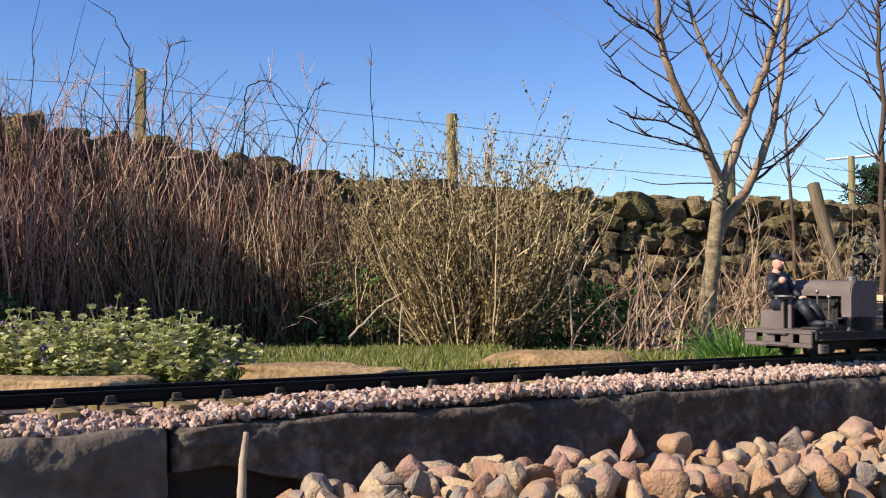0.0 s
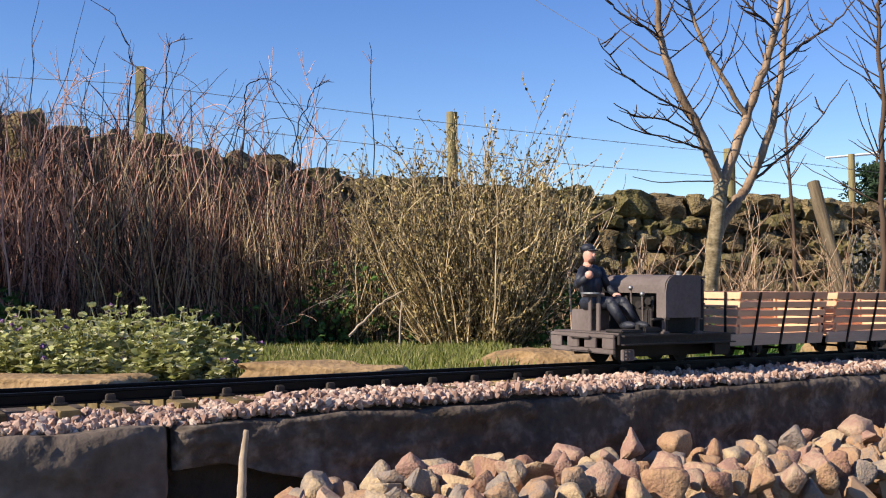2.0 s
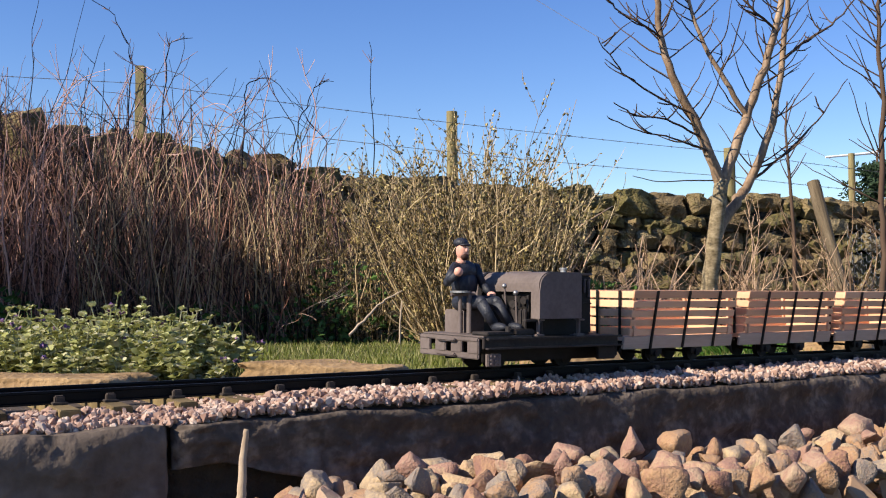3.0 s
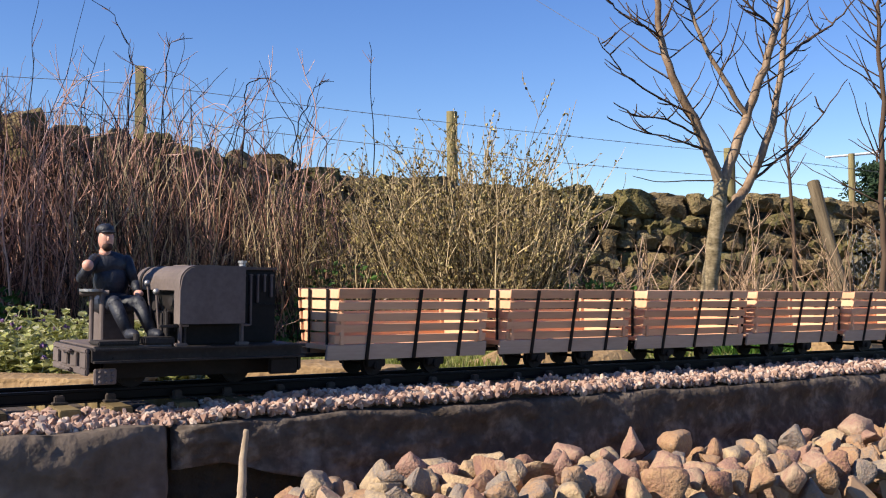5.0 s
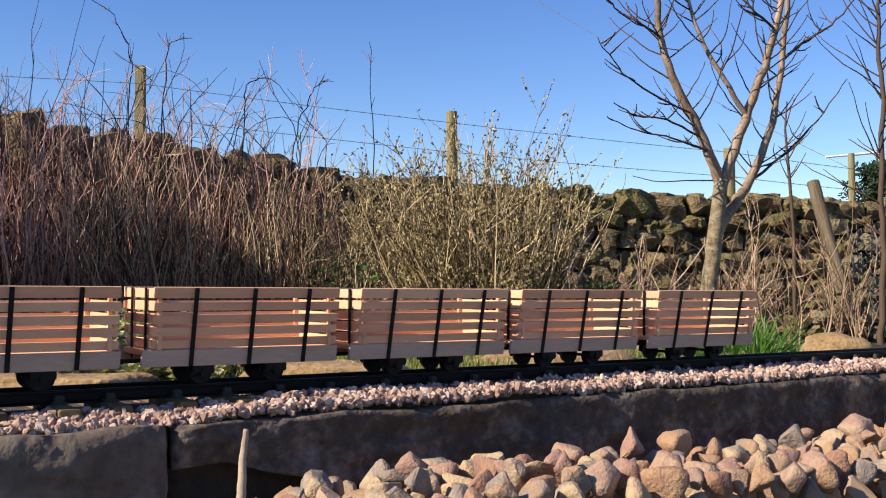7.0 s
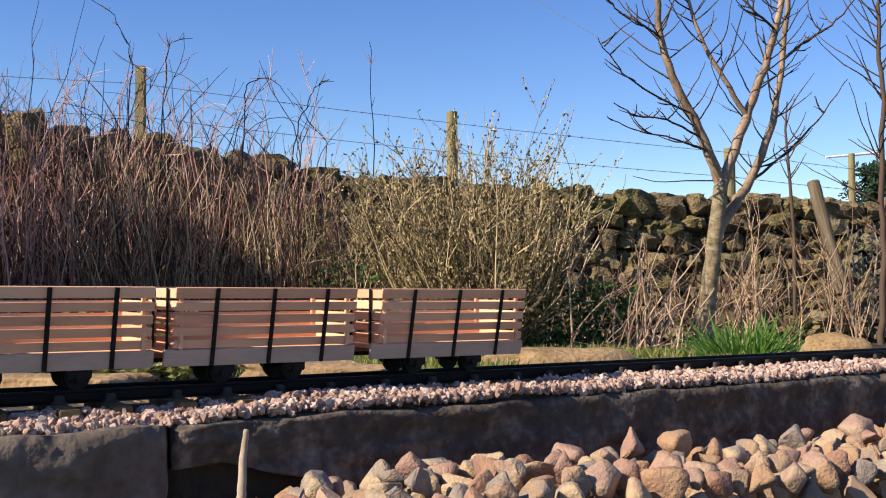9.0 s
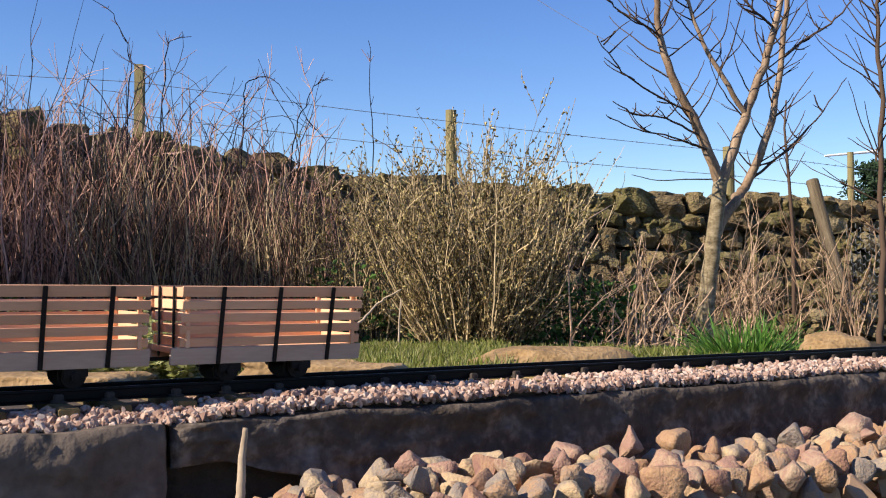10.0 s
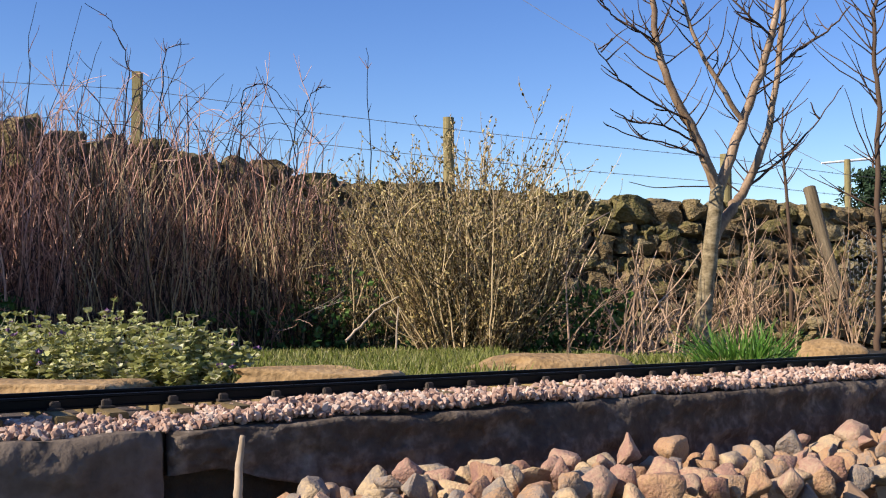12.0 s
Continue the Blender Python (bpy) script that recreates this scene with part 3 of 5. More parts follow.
    for x, y in ((0.0585, -bw + 0.003), (0.1040, -bw + 0.002)):
        bm = boxed(x - 0.001, x + 0.001, y - 0.0015, y + 0.0015, 0.0298, 0.0460, bevel=0.0004)
        box(bm, x - 0.004, x + 0.005, y - 0.0025, y + 0.002, 0.0298, 0.0322, bevel=0.0006)
        box(bm, x - 0.001, x + 0.006, y - 0.0015, y + 0.0015, 0.0435, 0.0450, bevel=0.0003)
        part("bonnet_bracket", bm, M_LOCO, L)
    # cab fittings
    part("seat", boxed(0.021, 0.046, 0.010, 0.032, 0.0298, 0.052, bevel=0.001), M_LOCO, L, "dark grey box seat")
    part("floor_plate", boxed(0.0, 0.054, -0.034, 0.034, 0.0298, 0.0312, bevel=0.0005), M_LOCO, L, "plain grey cab floor plate")
    bm = rod(bmesh.new(), (0.012, 0.004, 0.0315), (0.012, 0.004, 0.066), 0.0016)
    rod(bm, (0.018, 0.000, 0.0315), (0.018, 0.000, 0.066), 0.0020)
    rod(bm, (0.004, 0.006, 0.066), (0.022, -0.002, 0.067), 0.0018)
    column = part("brake_column", bm, M_LOCO, L)
    bm = bmesh.new()
    bmesh.ops.create_cone(bm, cap_ends=True, segments=20, radius1=0.008, radius2=0.008, depth=0.0018, matrix=Matrix.Translation((0.011, 0.003, 0.0685)))
    part("brake_wheel", bm, M_STEEL, column, "worn steel hand wheel")
    for k, (y, h, lean) in enumerate(((-0.020, 0.068, -0.004), (-0.010, 0.074, -0.006))):
        bm = rod(bmesh.new(), (0.051, y, 0.0315), (0.051 + lean, y - 0.002, h), 0.0008, sides=8)
        lever = part("control_lever", bm, M_LOCO, L)
        part("knob", ball(bmesh.new(), (0.051 + lean, y - 0.002, h), 0.0024, 0.0019, 0.0024, 2), M_STEEL, lever, "bright metal knob", smooth=True)
    bm = boxed(0.050, 0.0565, -0.026, -0.006, 0.038, 0.054, bevel=0.0012)
    rod(bm, (0.0505, -0.018, 0.058), (0.0475, -0.018, 0.058), 0.0035, sides=16)
    rod(bm, (0.053, -0.026, 0.054), (0.053, -0.026, 0.0315), 0.0016)
    part("gearbox", bm, M_LOCODARK, L)
    bm = boxed(0.002, 0.03, -0.036, -0.018, 0.0315, 0.0345, bevel=0.001)
    box(bm, 0.034, 0.056, -0.034, -0.022, 0.0315, 0.0365, bevel=0.001)
    rod(bm, (0.03, -0.03, 0.0315), (0.03, -0.03, 0.039), 0.002)
    rod(bm, (0.062, -0.034, 0.0315), (0.062, -0.034, 0.044), 0.0014)
    box(bm, 0.044, 0.062, -0.0355, -0.031, 0.043, 0.045, bevel=0.0005)
    part("floor_fitting", bm, M_LOCODARK, L)
    broad = Matrix.Diagonal((1, 1.38, 1, 1))
    for ob in L.children_recursive:
        if ob.name.split(".")[0] not in ("wheelset", "wheel"):
            ob.data.transform(broad)
    return L


def build_figurine(loco):
    """The seated model driver, one plain painted mesh, riding on the seat."""
    bm = bmesh.new()

    def limb(a, b, r0, r1, mi):
        n = len(bm.faces)
        rod(bm, a, b, r0, r1, sides=12)
        ball(bm, b, r1, r1, r1, 2)
        ball(bm, a, r0, r0, r0, 2)
        bm.faces.ensure_lookup_table()
        for f in bm.faces[n:]:
            f.material_index = mi

    def blob(c, rx, ry, rz, mi, rot=None):
        n = len(bm.faces)
        ball(bm, c, rx, ry, rz, 3, rot)
        bm.faces.ensure_lookup_table()
        for f in bm.faces[n:]:
            f.material_index = mi

    x, y = 0.021, 0.020
    blob((x + 0.004, y, 0.0565), 0.0125, 0.0085, 0.0075, 0)
    blob((x + 0.0035, y + 0.002, 0.070), 0.0132, 0.0088, 0.013, 0)
    blob((x + 0.0025, y + 0.002, 0.0805), 0.0150, 0.0078, 0.0088, 0)
    limb((x - 0.002, y + 0.001, 0.087), (x - 0.002, y, 0.090), 0.0044, 0.0040, 1)
    blob((x - 0.002, y - 0.001, 0.0965), 0.0056, 0.0052, 0.0076, 1)
    blob((x - 0.002, y - 0.0040, 0.0918), 0.0040, 0.0027, 0.0030, 2)
    blob((x - 0.002, y - 0.0060, 0.0970), 0.0012, 0.0015, 0.0018, 1)
    blob((x - 0.002, y + 0.001, 0.1030), 0.0066, 0.0060, 0.0042, 0)
    blob((x - 0.002, y - 0.0046, 0.1012), 0.0056, 0.0038, 0.0011, 0)
    # arms: one raised to the chest, one along the thigh
    limb((x - 0.0095, y, 0.0835), (x - 0.0205, y - 0.003, 0.0715), 0.0042, 0.0036, 0)
    limb((x - 0.0205, y - 0.003, 0.0715), (x - 0.0205, y - 0.014, 0.0775), 0.0034, 0.0028, 0)
    blob((x - 0.0205, y - 0.0165, 0.0795), 0.0040, 0.0034, 0.0036, 1)
    limb((x + 0.0145, y, 0.083), (x + 0.0185, y - 0.005, 0.069), 0.0042, 0.0034, 0)
    limb((x + 0.0185, y - 0.005, 0.069), (x + 0.0175, y - 0.014, 0.063), 0.0033, 0.0026, 0)
    blob((x + 0.0172, y - 0.0165, 0.062), 0.0034, 0.004, 0.0024, 1)
    # legs and boots
    for sx in (-0.006, 0.0085):
        limb((x + sx * 0.8, y, 0.055), (x + sx * 1.2 + 0.003, y - 0.026, 0.056), 0.0062, 0.0050, 0)
        limb((x + sx * 1.2 + 0.003, y - 0.026, 0.056), (x + sx * 1.2 + 0.009, y - 0.035, 0.0395), 0.0049, 0.0040, 0)
        blob((x + sx * 1.2 + 0.0105, y - 0.039, 0.0372), 0.0048, 0.0085, 0.0036, 0)
    foot = Matrix.Translation((x, y, 0.034))
    bmesh.ops.transform(bm, matrix=Matrix.Translation((0.007, 0.004, 0)) @ foot @ Matrix.Diagonal((0.98, 1.3, 1.15, 1)) @ foot.inverted(), verts=list(bm.verts))
    me = link_mesh("driver_figurine", bm, [M_COAT, M_SKIN, M_BEARD], smooth=True)
    ob = new("driver_figurine", me)
    return tagged(ob, "seated painted model driver in dark navy clothes", "figurine")


# ---------------------------------------------------------------- foreground
def build_shingle():
    rng = random.Random(21)
    meshes = []
    for k in range(14):
        bm = hull_rock(300 + k, points=rng.choice((8, 9, 11, 13)), bevel=0.09, jag=0.34)
        bmesh.ops.triangulate(bm, faces=list(bm.faces))
        bmesh.ops.subdivide_edges(bm, edges=[e for e in bm.edges if e.calc_length() > 0.35], cuts=2, use_grid_fill=True)
        bmesh.ops.triangulate(bm, faces=list(bm.faces))
        for v in bm.verts:
            q = v.co * 2.2 + Vector((k * 5, 0, 0))
            v.co += noise.noise_vector(q) * 0.05 + noise.noise_vector(q * 2.7) * 0.025 + noise.noise_vector(q * 6) * 0.008
        meshes.append(link_mesh("shingle_stone", bm, M_STONE, True))
        meshes[-1].set_sharp_from_angle(angle=radians(48))
    placed = []

    def crest(s, side):
        """Top of the heap before the edging: it dies out towards the near end of the line."""
        f = max(0.0, min(1.0, (s - 0.045) / 0.09))
        return 0.124 + 0.063 * f - 0.016 * max(0.0, min(1.0, (s - 0.28) / 0.2)) - 0.42 * max(0.0, side + 0.20)

    tries = 0
    # the large stones along the heap's crest: place along the line, height, half width, half height
    big = [(0.141, 0.174, 0.0084, 0.0076), (0.180, 0.178, 0.0131, 0.0131), (0.187, 0.172, 0.0074, 0.0079), (0.207, 0.180, 0.0098, 0.0116),
           (0.228, 0.177, 0.0113, 0.0123), (0.252, 0.174, 0.0083, 0.0111), (0.274, 0.172, 0.0147, 0.0136), (0.311, 0.157, 0.0152, 0.0117),
           (0.335, 0.175, 0.0119, 0.0149), (0.346, 0.157, 0.0150, 0.0140), (0.370, 0.172, 0.0102, 0.0092), (0.385, 0.154, 0.0154, 0.0154),
           (0.399, 0.179, 0.0142, 0.0094), (0.418, 0.163, 0.0105, 0.0095), (0.446, 0.175, 0.0151, 0.0129), (0.522, 0.155, 0.0148, 0.0159),
           (0.536, 0.160, 0.0160, 0.0103), (0.588, 0.164, 0.0166, 0.0131), (0.585, 0.149, 0.0142, 0.0118), (0.631, 0.162, 0.0134, 0.0098),
           (0.671, 0.164, 0.0175, 0.0163), (0.642, 0.144, 0.0160, 0.0098)]
    crest_stones = []
    for s, z, rx, rz in big:
        p = on_line(s, -0.2)
        p.z = z
        crest_stones.append((p, rx, rz))
        placed.append((p.copy(), max(rx, rz)))
    while len(placed) < 900 and tries < 22000:
        tries += 1
        s, side = rng.uniform(0.05, 1.15), rng.uniform(-0.30, -0.108)
        r = rng.uniform(0.0100, 0.0175)
        p = on_line(s, side)
        if p.y < 0.42:
            continue
        top = crest(s, side) + rng.uniform(-0.004, 0.006)
        z = 0.115 + r * 0.7
        for q, w in placed:
            d2 = (p.x - q.x) ** 2 + (p.y - q.y) ** 2
            reach = (r + w) * 0.80
            if d2 < reach * reach:
                z = max(z, q.z + math.sqrt(reach * reach - d2) * 0.85)
        if z + r * 0.9 > top:
            continue
        p.z = z
        placed.append((p.copy(), r))
    # the ones on top and nearest lie loose; those buried deeper make up the rest of the heap
    placed = placed[len(big):]
    placed.sort(key=lambda q: -q[0].z - q[1] + 0.02 * (q[0] - Vector(EYE)).length)
    for p, rx, rz in crest_stones:
        ob = new("shingle_stone", rng.choice(meshes))
        ob.matrix_basis = Matrix.Translation(p) @ Matrix.Rotation(radians(TURN), 4, "Z") @ Matrix.Diagonal((rx * 1.38, (rx + rz) * 0.72, rz * 1.38, 1)) @ Euler((rng.uniform(0, 6), rng.uniform(0, 6), rng.uniform(0, 6))).to_matrix().to_4x4()
        tagged(ob, "large angular tan and pinkish stone topping a heap", "stone", "shingle heap before the edging")
    rest_v, rest_f = [], []
    for k, (p, r) in enumerate(placed):
        me = rng.choice(meshes)
        turn = Euler((rng.uniform(0, 6), rng.uniform(0, 6), rng.uniform(0, 6)))
        size = [r * rng.uniform(1.05, 1.5) for _ in range(3)]
        if k < 275:
            ob = new("shingle_stone", me)
            ob.location, ob.rotation_euler, ob.scale = p, turn, size
            tagged(ob, "angular tan and pinkish stone lying in a heap", "stone", "shingle heap before the edging")
        else:
            m, o = Matrix.LocRotScale(p, turn, size), len(rest_v)
            rest_v += [tuple(m @ v.co) for v in me.vertices]
            rest_f += [tuple(o + i for i in f.vertices) for f in me.polygons]
    if rest_v:
        tagged(new("shingle_bed", raw_mesh("shingle_bed", rest_v, rest_f, M_STONE)), "tan and pinkish stones at the bottom of the heap", "stones", kind="stuff")


def build_stick():
    pts = [(-0.111, 0.560, 0.173), (-0.111, 0.565, 0.189), (-0.111, 0.570, 0.204), (-0.110, 0.572, 0.216)]
    ob = new("stick", tubes("stick", [(smooth_line(pts, random.Random(3), 0.0002), 0.0029, 0.0015)], M_STICK, 9))
    tagged(ob, "pale bare broken stick standing before the edging", "stick")


def build_slabs():
    spots = [("kerb_rock", (-0.148, 1.220, 0.178), 0.198, 0.10, 0.05, 0), ("kerb_rock", (0.160, 1.550, 0.158), 0.285, 0.14, 0.080, 6),
             ("kerb_rock", (-0.390, 1.000, 0.192), 0.18, 0.09, 0.03, -3), ("kerb_rock", (0.806, 2.100, 0.157), 0.125, 0.12, 0.06, 6)]
    for k, (nm, p, sx, sy, sz, rz) in enumerate(spots):
        ob = new(nm, link_mesh(nm, block_rock(k + 5, sx, sy, sz, cuts=9, rough=0.15, soft=(0.45, 0.95, 0.45, 0.8)[k]), M_SAND, True))
        ob.matrix_basis = pose(p[0], p[1], p[2], 0, 0, rz)
        tagged(ob, "ochre sandstone rock set flat beside the track", "rock", "kerb rocks behind the track")


# ---------------------------------------------------------------- plants
def broad_leaves(name, spots, material, rng, size):
    """Rounded, toothed, drooping leaves folded along the midrib: (place, direction, size factor)."""
    verts, faces = [], []
    for p, d, k in spots:
        d = Vector(d).normalized()
        side = d.cross(Vector((rng.gauss(0, 0.3), rng.gauss(0, 0.3), 1))).normalized()
        up = side.cross(d)
        L, o, p = size * k, len(verts), Vector(p)
        wide = L * rng.uniform(0.40, 0.52)
        droop = rng.uniform(0.05, 0.35)
        mid = [p + d * (L * f) - up * (L * droop * f * f) for f in (0.0, 0.30, 0.55, 0.80, 1.0)]
        verts += mid
        for f, w in ((1, 0.85), (2, 1.0), (3, 0.66)):
            lift = up * (wide * 0.22)
            verts += [mid[f] + side * (wide * w * rng.uniform(0.9, 1.1)) + lift, mid[f] - side * (wide * w * rng.uniform(0.9, 1.1)) + lift]
        faces += [(o, o + 5, o + 1), (o, o + 1, o + 6), (o + 1, o + 5, o + 7, o + 2), (o + 1, o + 2, o + 8, o + 6),
                  (o + 2, o + 7, o + 9, o + 3), (o + 2, o + 3, o + 10, o + 8), (o + 3, o + 9, o + 4), (o + 3, o + 4, o + 10)]
    return raw_mesh(name, verts, faces, material, True)


def build_nettle():
    rng = random.Random(31)
    plant = empty("dead_nettle", pose(-0.62, 1.32, 0.17), "low spreading dead-nettle with grey-green leaves and purple flowers", "plant")
    stems, leaves, flowers = [], [], []
    knots = [(-0.25, 0.085), (0.06, 0.085), (0.10, 0.092), (0.135, 0.080), (0.19, 0.104), (0.235, 0.080), (0.285, 0.084), (0.32, 0.055), (0.40, 0.022)]
    for _ in range(520):
        x, y = rng.uniform(-0.20, 0.350), rng.uniform(-0.12, 0.14)
        for (a, ha), (b, hb) in zip(knots, knots[1:]):
            if a <= x <= b:
                h = ha + (hb - ha) * (x - a) / (b - a)
        if y < -0.02:
            h *= 1 - 0.55 * ((-0.02 - y) / 0.10) ** 2
        h = max(0.02, (h - 0.004) * (0.99 + 0.45 * noise.noise(Vector((x * 16, y * 16, 5)))) * rng.uniform(0.72, 1.02))
        pts = grow(rng, (x, y, 0), (rng.gauss(0, 0.2), rng.gauss(0, 0.2) - 0.12, 1), h, 5, 0.10)
        stems.append((pts, 0.0013, 0.0008))
        for i in range(1, 6):
            for k in range(3 if i < 5 else 6):
                a = k * (2.09 if i < 5 else 1.05) + i * 1.57 + rng.uniform(-0.5, 0.5)
                leaves.append((pts[i], (math.cos(a), math.sin(a), rng.uniform(0.0, 0.9) if i < 5 else rng.uniform(0.4, 1.6)), rng.uniform(0.7, 1.2) * (1 if i < 5 else 0.62)))
        if rng.random() < 0.09:
            for k in range(5):
                flowers.append((pts[-1] + Vector((0, 0, 0.002)), (rng.gauss(0, 1), rng.gauss(0, 1), 1.0), 1))
    tagged(part("stem_mass", tubes("stem_mass", stems, M_LEAF, 4), None, plant), kind="stuff")
    tagged(part("leaf_mass", broad_leaves("leaf_mass", leaves, M_LEAF, rng, 0.0132), None, plant), kind="stuff")
    tagged(part("flower_mass", bits("flower_mass", flowers, M_FLOWER, rng, 0.0075, 0.4), None, plant, "small purple flowers"), kind="stuff")


def build_grass():
    rng = random.Random(41)
    spots = []
    for k in range(33000):
        y = 1.25 + 3.6 * rng.random() ** 1.6
        x = rng.uniform(-0.21, 0.06) * y + rng.gauss(0, 0.03)
        if k > 24000:
            # thin grass running on along the line, with bare patches
            y = rng.uniform(1.45, 3.6)
            x = rng.uniform(0.05, 0.36) * y
            if noise.noise(Vector((x * 4, y * 4, 8))) < -0.1 or side_of(x, y) < 0.12:
                continue
        spots.append(((x, y, ground_z(x, y) - 0.004), (rng.gauss(0, 0.6), rng.gauss(0, 0.6), 1), rng.uniform(0.4, 1.2) * (0.6 + 0.14 * y) * (1 + 0.5 * noise.noise(Vector((x * 9, y * 5, 0))))))
    ob = new("lawn", bits("lawn", spots, M_GRASS, rng, 0.032, 0.055))
    tagged(ob, "short green lawn grass strip behind the track", "grass", kind="stuff")


def build_tuft():
    rng = random.Random(43)
    c = Vector((0.704, 2.350, 0.124))
    plant = empty("grass_tuft", Matrix.Translation(c), "bright green tuft of strappy grass leaves", "plant")
    verts, faces = [], []
    for _ in range(420):
        a, q = rng.uniform(0, 6.28), rng.random() ** 0.5
        b = Vector((math.cos(a) * q * 0.10, math.sin(a) * q * 0.06, -0.02))
        out = Vector((math.cos(a) * q, math.sin(a) * q, 0)) * 0.9
        pts = grow(rng, b, (out.x + rng.gauss(0, 0.2), out.y + rng.gauss(0, 0.2), 1.1), rng.uniform(0.05, 0.135), 5, 0.09, -0.10)
        wide = rng.uniform(0.0012, 0.0024)
        side = (pts[-1] - pts[0]).cross(Vector((rng.gauss(0, 0.4), rng.gauss(0, 0.4), 1))).normalized()
        o = len(verts)
        for i, p in enumerate(pts):
            w = wide * (1 - (i / 5) ** 2) + 0.0003
            verts += [p - side * w, p + Vector((0, 0, 0.0006)), p + side * w]
        for i in range(5):
            for k in (0, 1):
                faces.append((o + 3 * i + k, o + 3 * i + k + 1, o + 3 * i + k + 4, o + 3 * i + k + 3))
    tagged(part("blade_mass", raw_mesh("blade_mass", verts, faces, M_TUFT), None, plant), kind="stuff")


def before_wall(x):
    """How deep a stem may stand before the wall's foot."""
    a, b, c = WALL_LINE
    return (a.y + (b.y - a.y) * (x - a.x) / (b.x - a.x) if x < b.x else b.y + (c.y - b.y) * (x - b.x) / (c.x - b.x)) - 0.12


def stems_field(rng, n, x_of, y_of, h_of, lean, wander, lift, r, twigs=2, steps=8, twig_len=0.25):
    lines, tips = [], []
    for _ in range(n):
        y = y_of()
        x = x_of(y)
        y = min(y, before_wall(x) - 0.6 * rng.random())
        h = h_of(x, y)
        pts = grow(rng, (x, y, ground_z(x, y) - 0.02), (rng.gauss(0, lean), rng.gauss(0, lean), 1), h, steps, wander, lift)
        k = rng.uniform(0.55, 1.35)
        lines.append((pts, r * k, r * 0.3 * k))
        tips.append(pts)
        for _ in range(rng.randint(0, twigs * 2)):
            i = rng.randint(steps // 3, steps - 1)
            d = (pts[i + 1] - pts[i]).normalized()
            tw = grow(rng, pts[i], (d.x + rng.gauss(0, 0.6), d.y + rng.gauss(0, 0.6), d.z), twig_len * rng.uniform(0.4, 1.2), 5, 0.16, 0.05)
            lines.append((tw, r * 0.45 * k, r * 0.2))
            tips.append(tw)
    return lines, tips


def build_canes():
    rng = random.Random(51)
    for k in range(4):
        x0 = -3.3 + k * 0.62
        clump = empty("cane_clump", Matrix(), "tall leafless red-brown canes in a dense thicket", "shrub", "cane thicket along the wall")
        lines, tips = stems_field(rng, 150, lambda y: x0 + rng.uniform(0, 0.72), lambda: rng.uniform(5.6, 7.0),
                                  lambda x, y: (1.25 + 0.3 * noise.noise(Vector((x * 2, 0, 1))) + rng.gauss(0, 0.22)) * (1 if x < -1.6 else 0.8),
                                  0.13, 0.115, 0.05, 0.0056, 4, 10, 0.28)
        back, _ = stems_field(rng, 80, lambda y: x0 + rng.uniform(0, 0.72), lambda: rng.uniform(6.7, 7.4),
                              lambda x, y: rng.uniform(0.9, 1.5) * (1 if x < -1.6 else 0.8), 0.16, 0.13, 0.04, 0.0046, 3, 8, 0.3)
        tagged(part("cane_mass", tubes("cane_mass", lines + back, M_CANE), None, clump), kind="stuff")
        # pale canes along the front of the thicket, sunlight put into their colour
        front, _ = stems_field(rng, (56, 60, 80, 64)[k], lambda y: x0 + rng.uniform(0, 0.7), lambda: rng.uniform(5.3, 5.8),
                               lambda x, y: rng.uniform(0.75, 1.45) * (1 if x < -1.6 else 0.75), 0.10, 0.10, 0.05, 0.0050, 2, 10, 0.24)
        tagged(part("pale_cane_mass", tubes("pale_cane_mass", front, M_CANE_LIT if k < 2 else M_SHRUB), None, clump), kind="stuff")
        # tall whips that stand above the rest, some arching over
        for _ in range((48, 46, 36, 24)[k]):
            x = x0 + rng.uniform(0, 0.72)
            y = min(rng.uniform(5.6, 6.8), before_wall(x) - 0.2)
            h = rng.uniform(1.35, 2.0) * (1 if x < -1.5 else 0.86)
            pts = grow(rng, (x, y, ground_z(x, y) - 0.02), (rng.gauss(0, 0.07), rng.gauss(0, 0.07), 1), h * 0.8, 8, 0.085, 0.09)
            d = pts[-1] - pts[-2]
            arch = rng.choice((-0.02, -0.06, -0.3))
            pts += grow(rng, pts[-1], (d.x + rng.gauss(0, 0.06), d.y, d.z), h * 0.25, 5, 0.1, arch)[1:]
            whip = [(pts, 0.0056, 0.0016)]
            for _ in range(rng.randint(2, 7)):
                i = rng.randint(4, 11)
                d = (pts[i + 1] - pts[i]).normalized()
                whip.append((grow(rng, pts[i], (d.x + rng.gauss(0, 0.5), d.y + rng.gauss(0, 0.5), d.z), rng.uniform(0.06, 0.2), 5, 0.14, 0.05), 0.0026, 0.0013))
            part("cane", tubes("cane", whip, M_CANE_LIT if rng.random() < 0.45 else M_CANE), None, clump)
        # tangle of dead stalks about the feet, in cane tones for the shade there
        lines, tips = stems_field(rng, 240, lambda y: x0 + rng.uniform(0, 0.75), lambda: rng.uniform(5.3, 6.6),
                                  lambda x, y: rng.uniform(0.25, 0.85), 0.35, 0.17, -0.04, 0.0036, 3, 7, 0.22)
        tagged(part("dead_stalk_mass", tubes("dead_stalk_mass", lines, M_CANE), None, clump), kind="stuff")


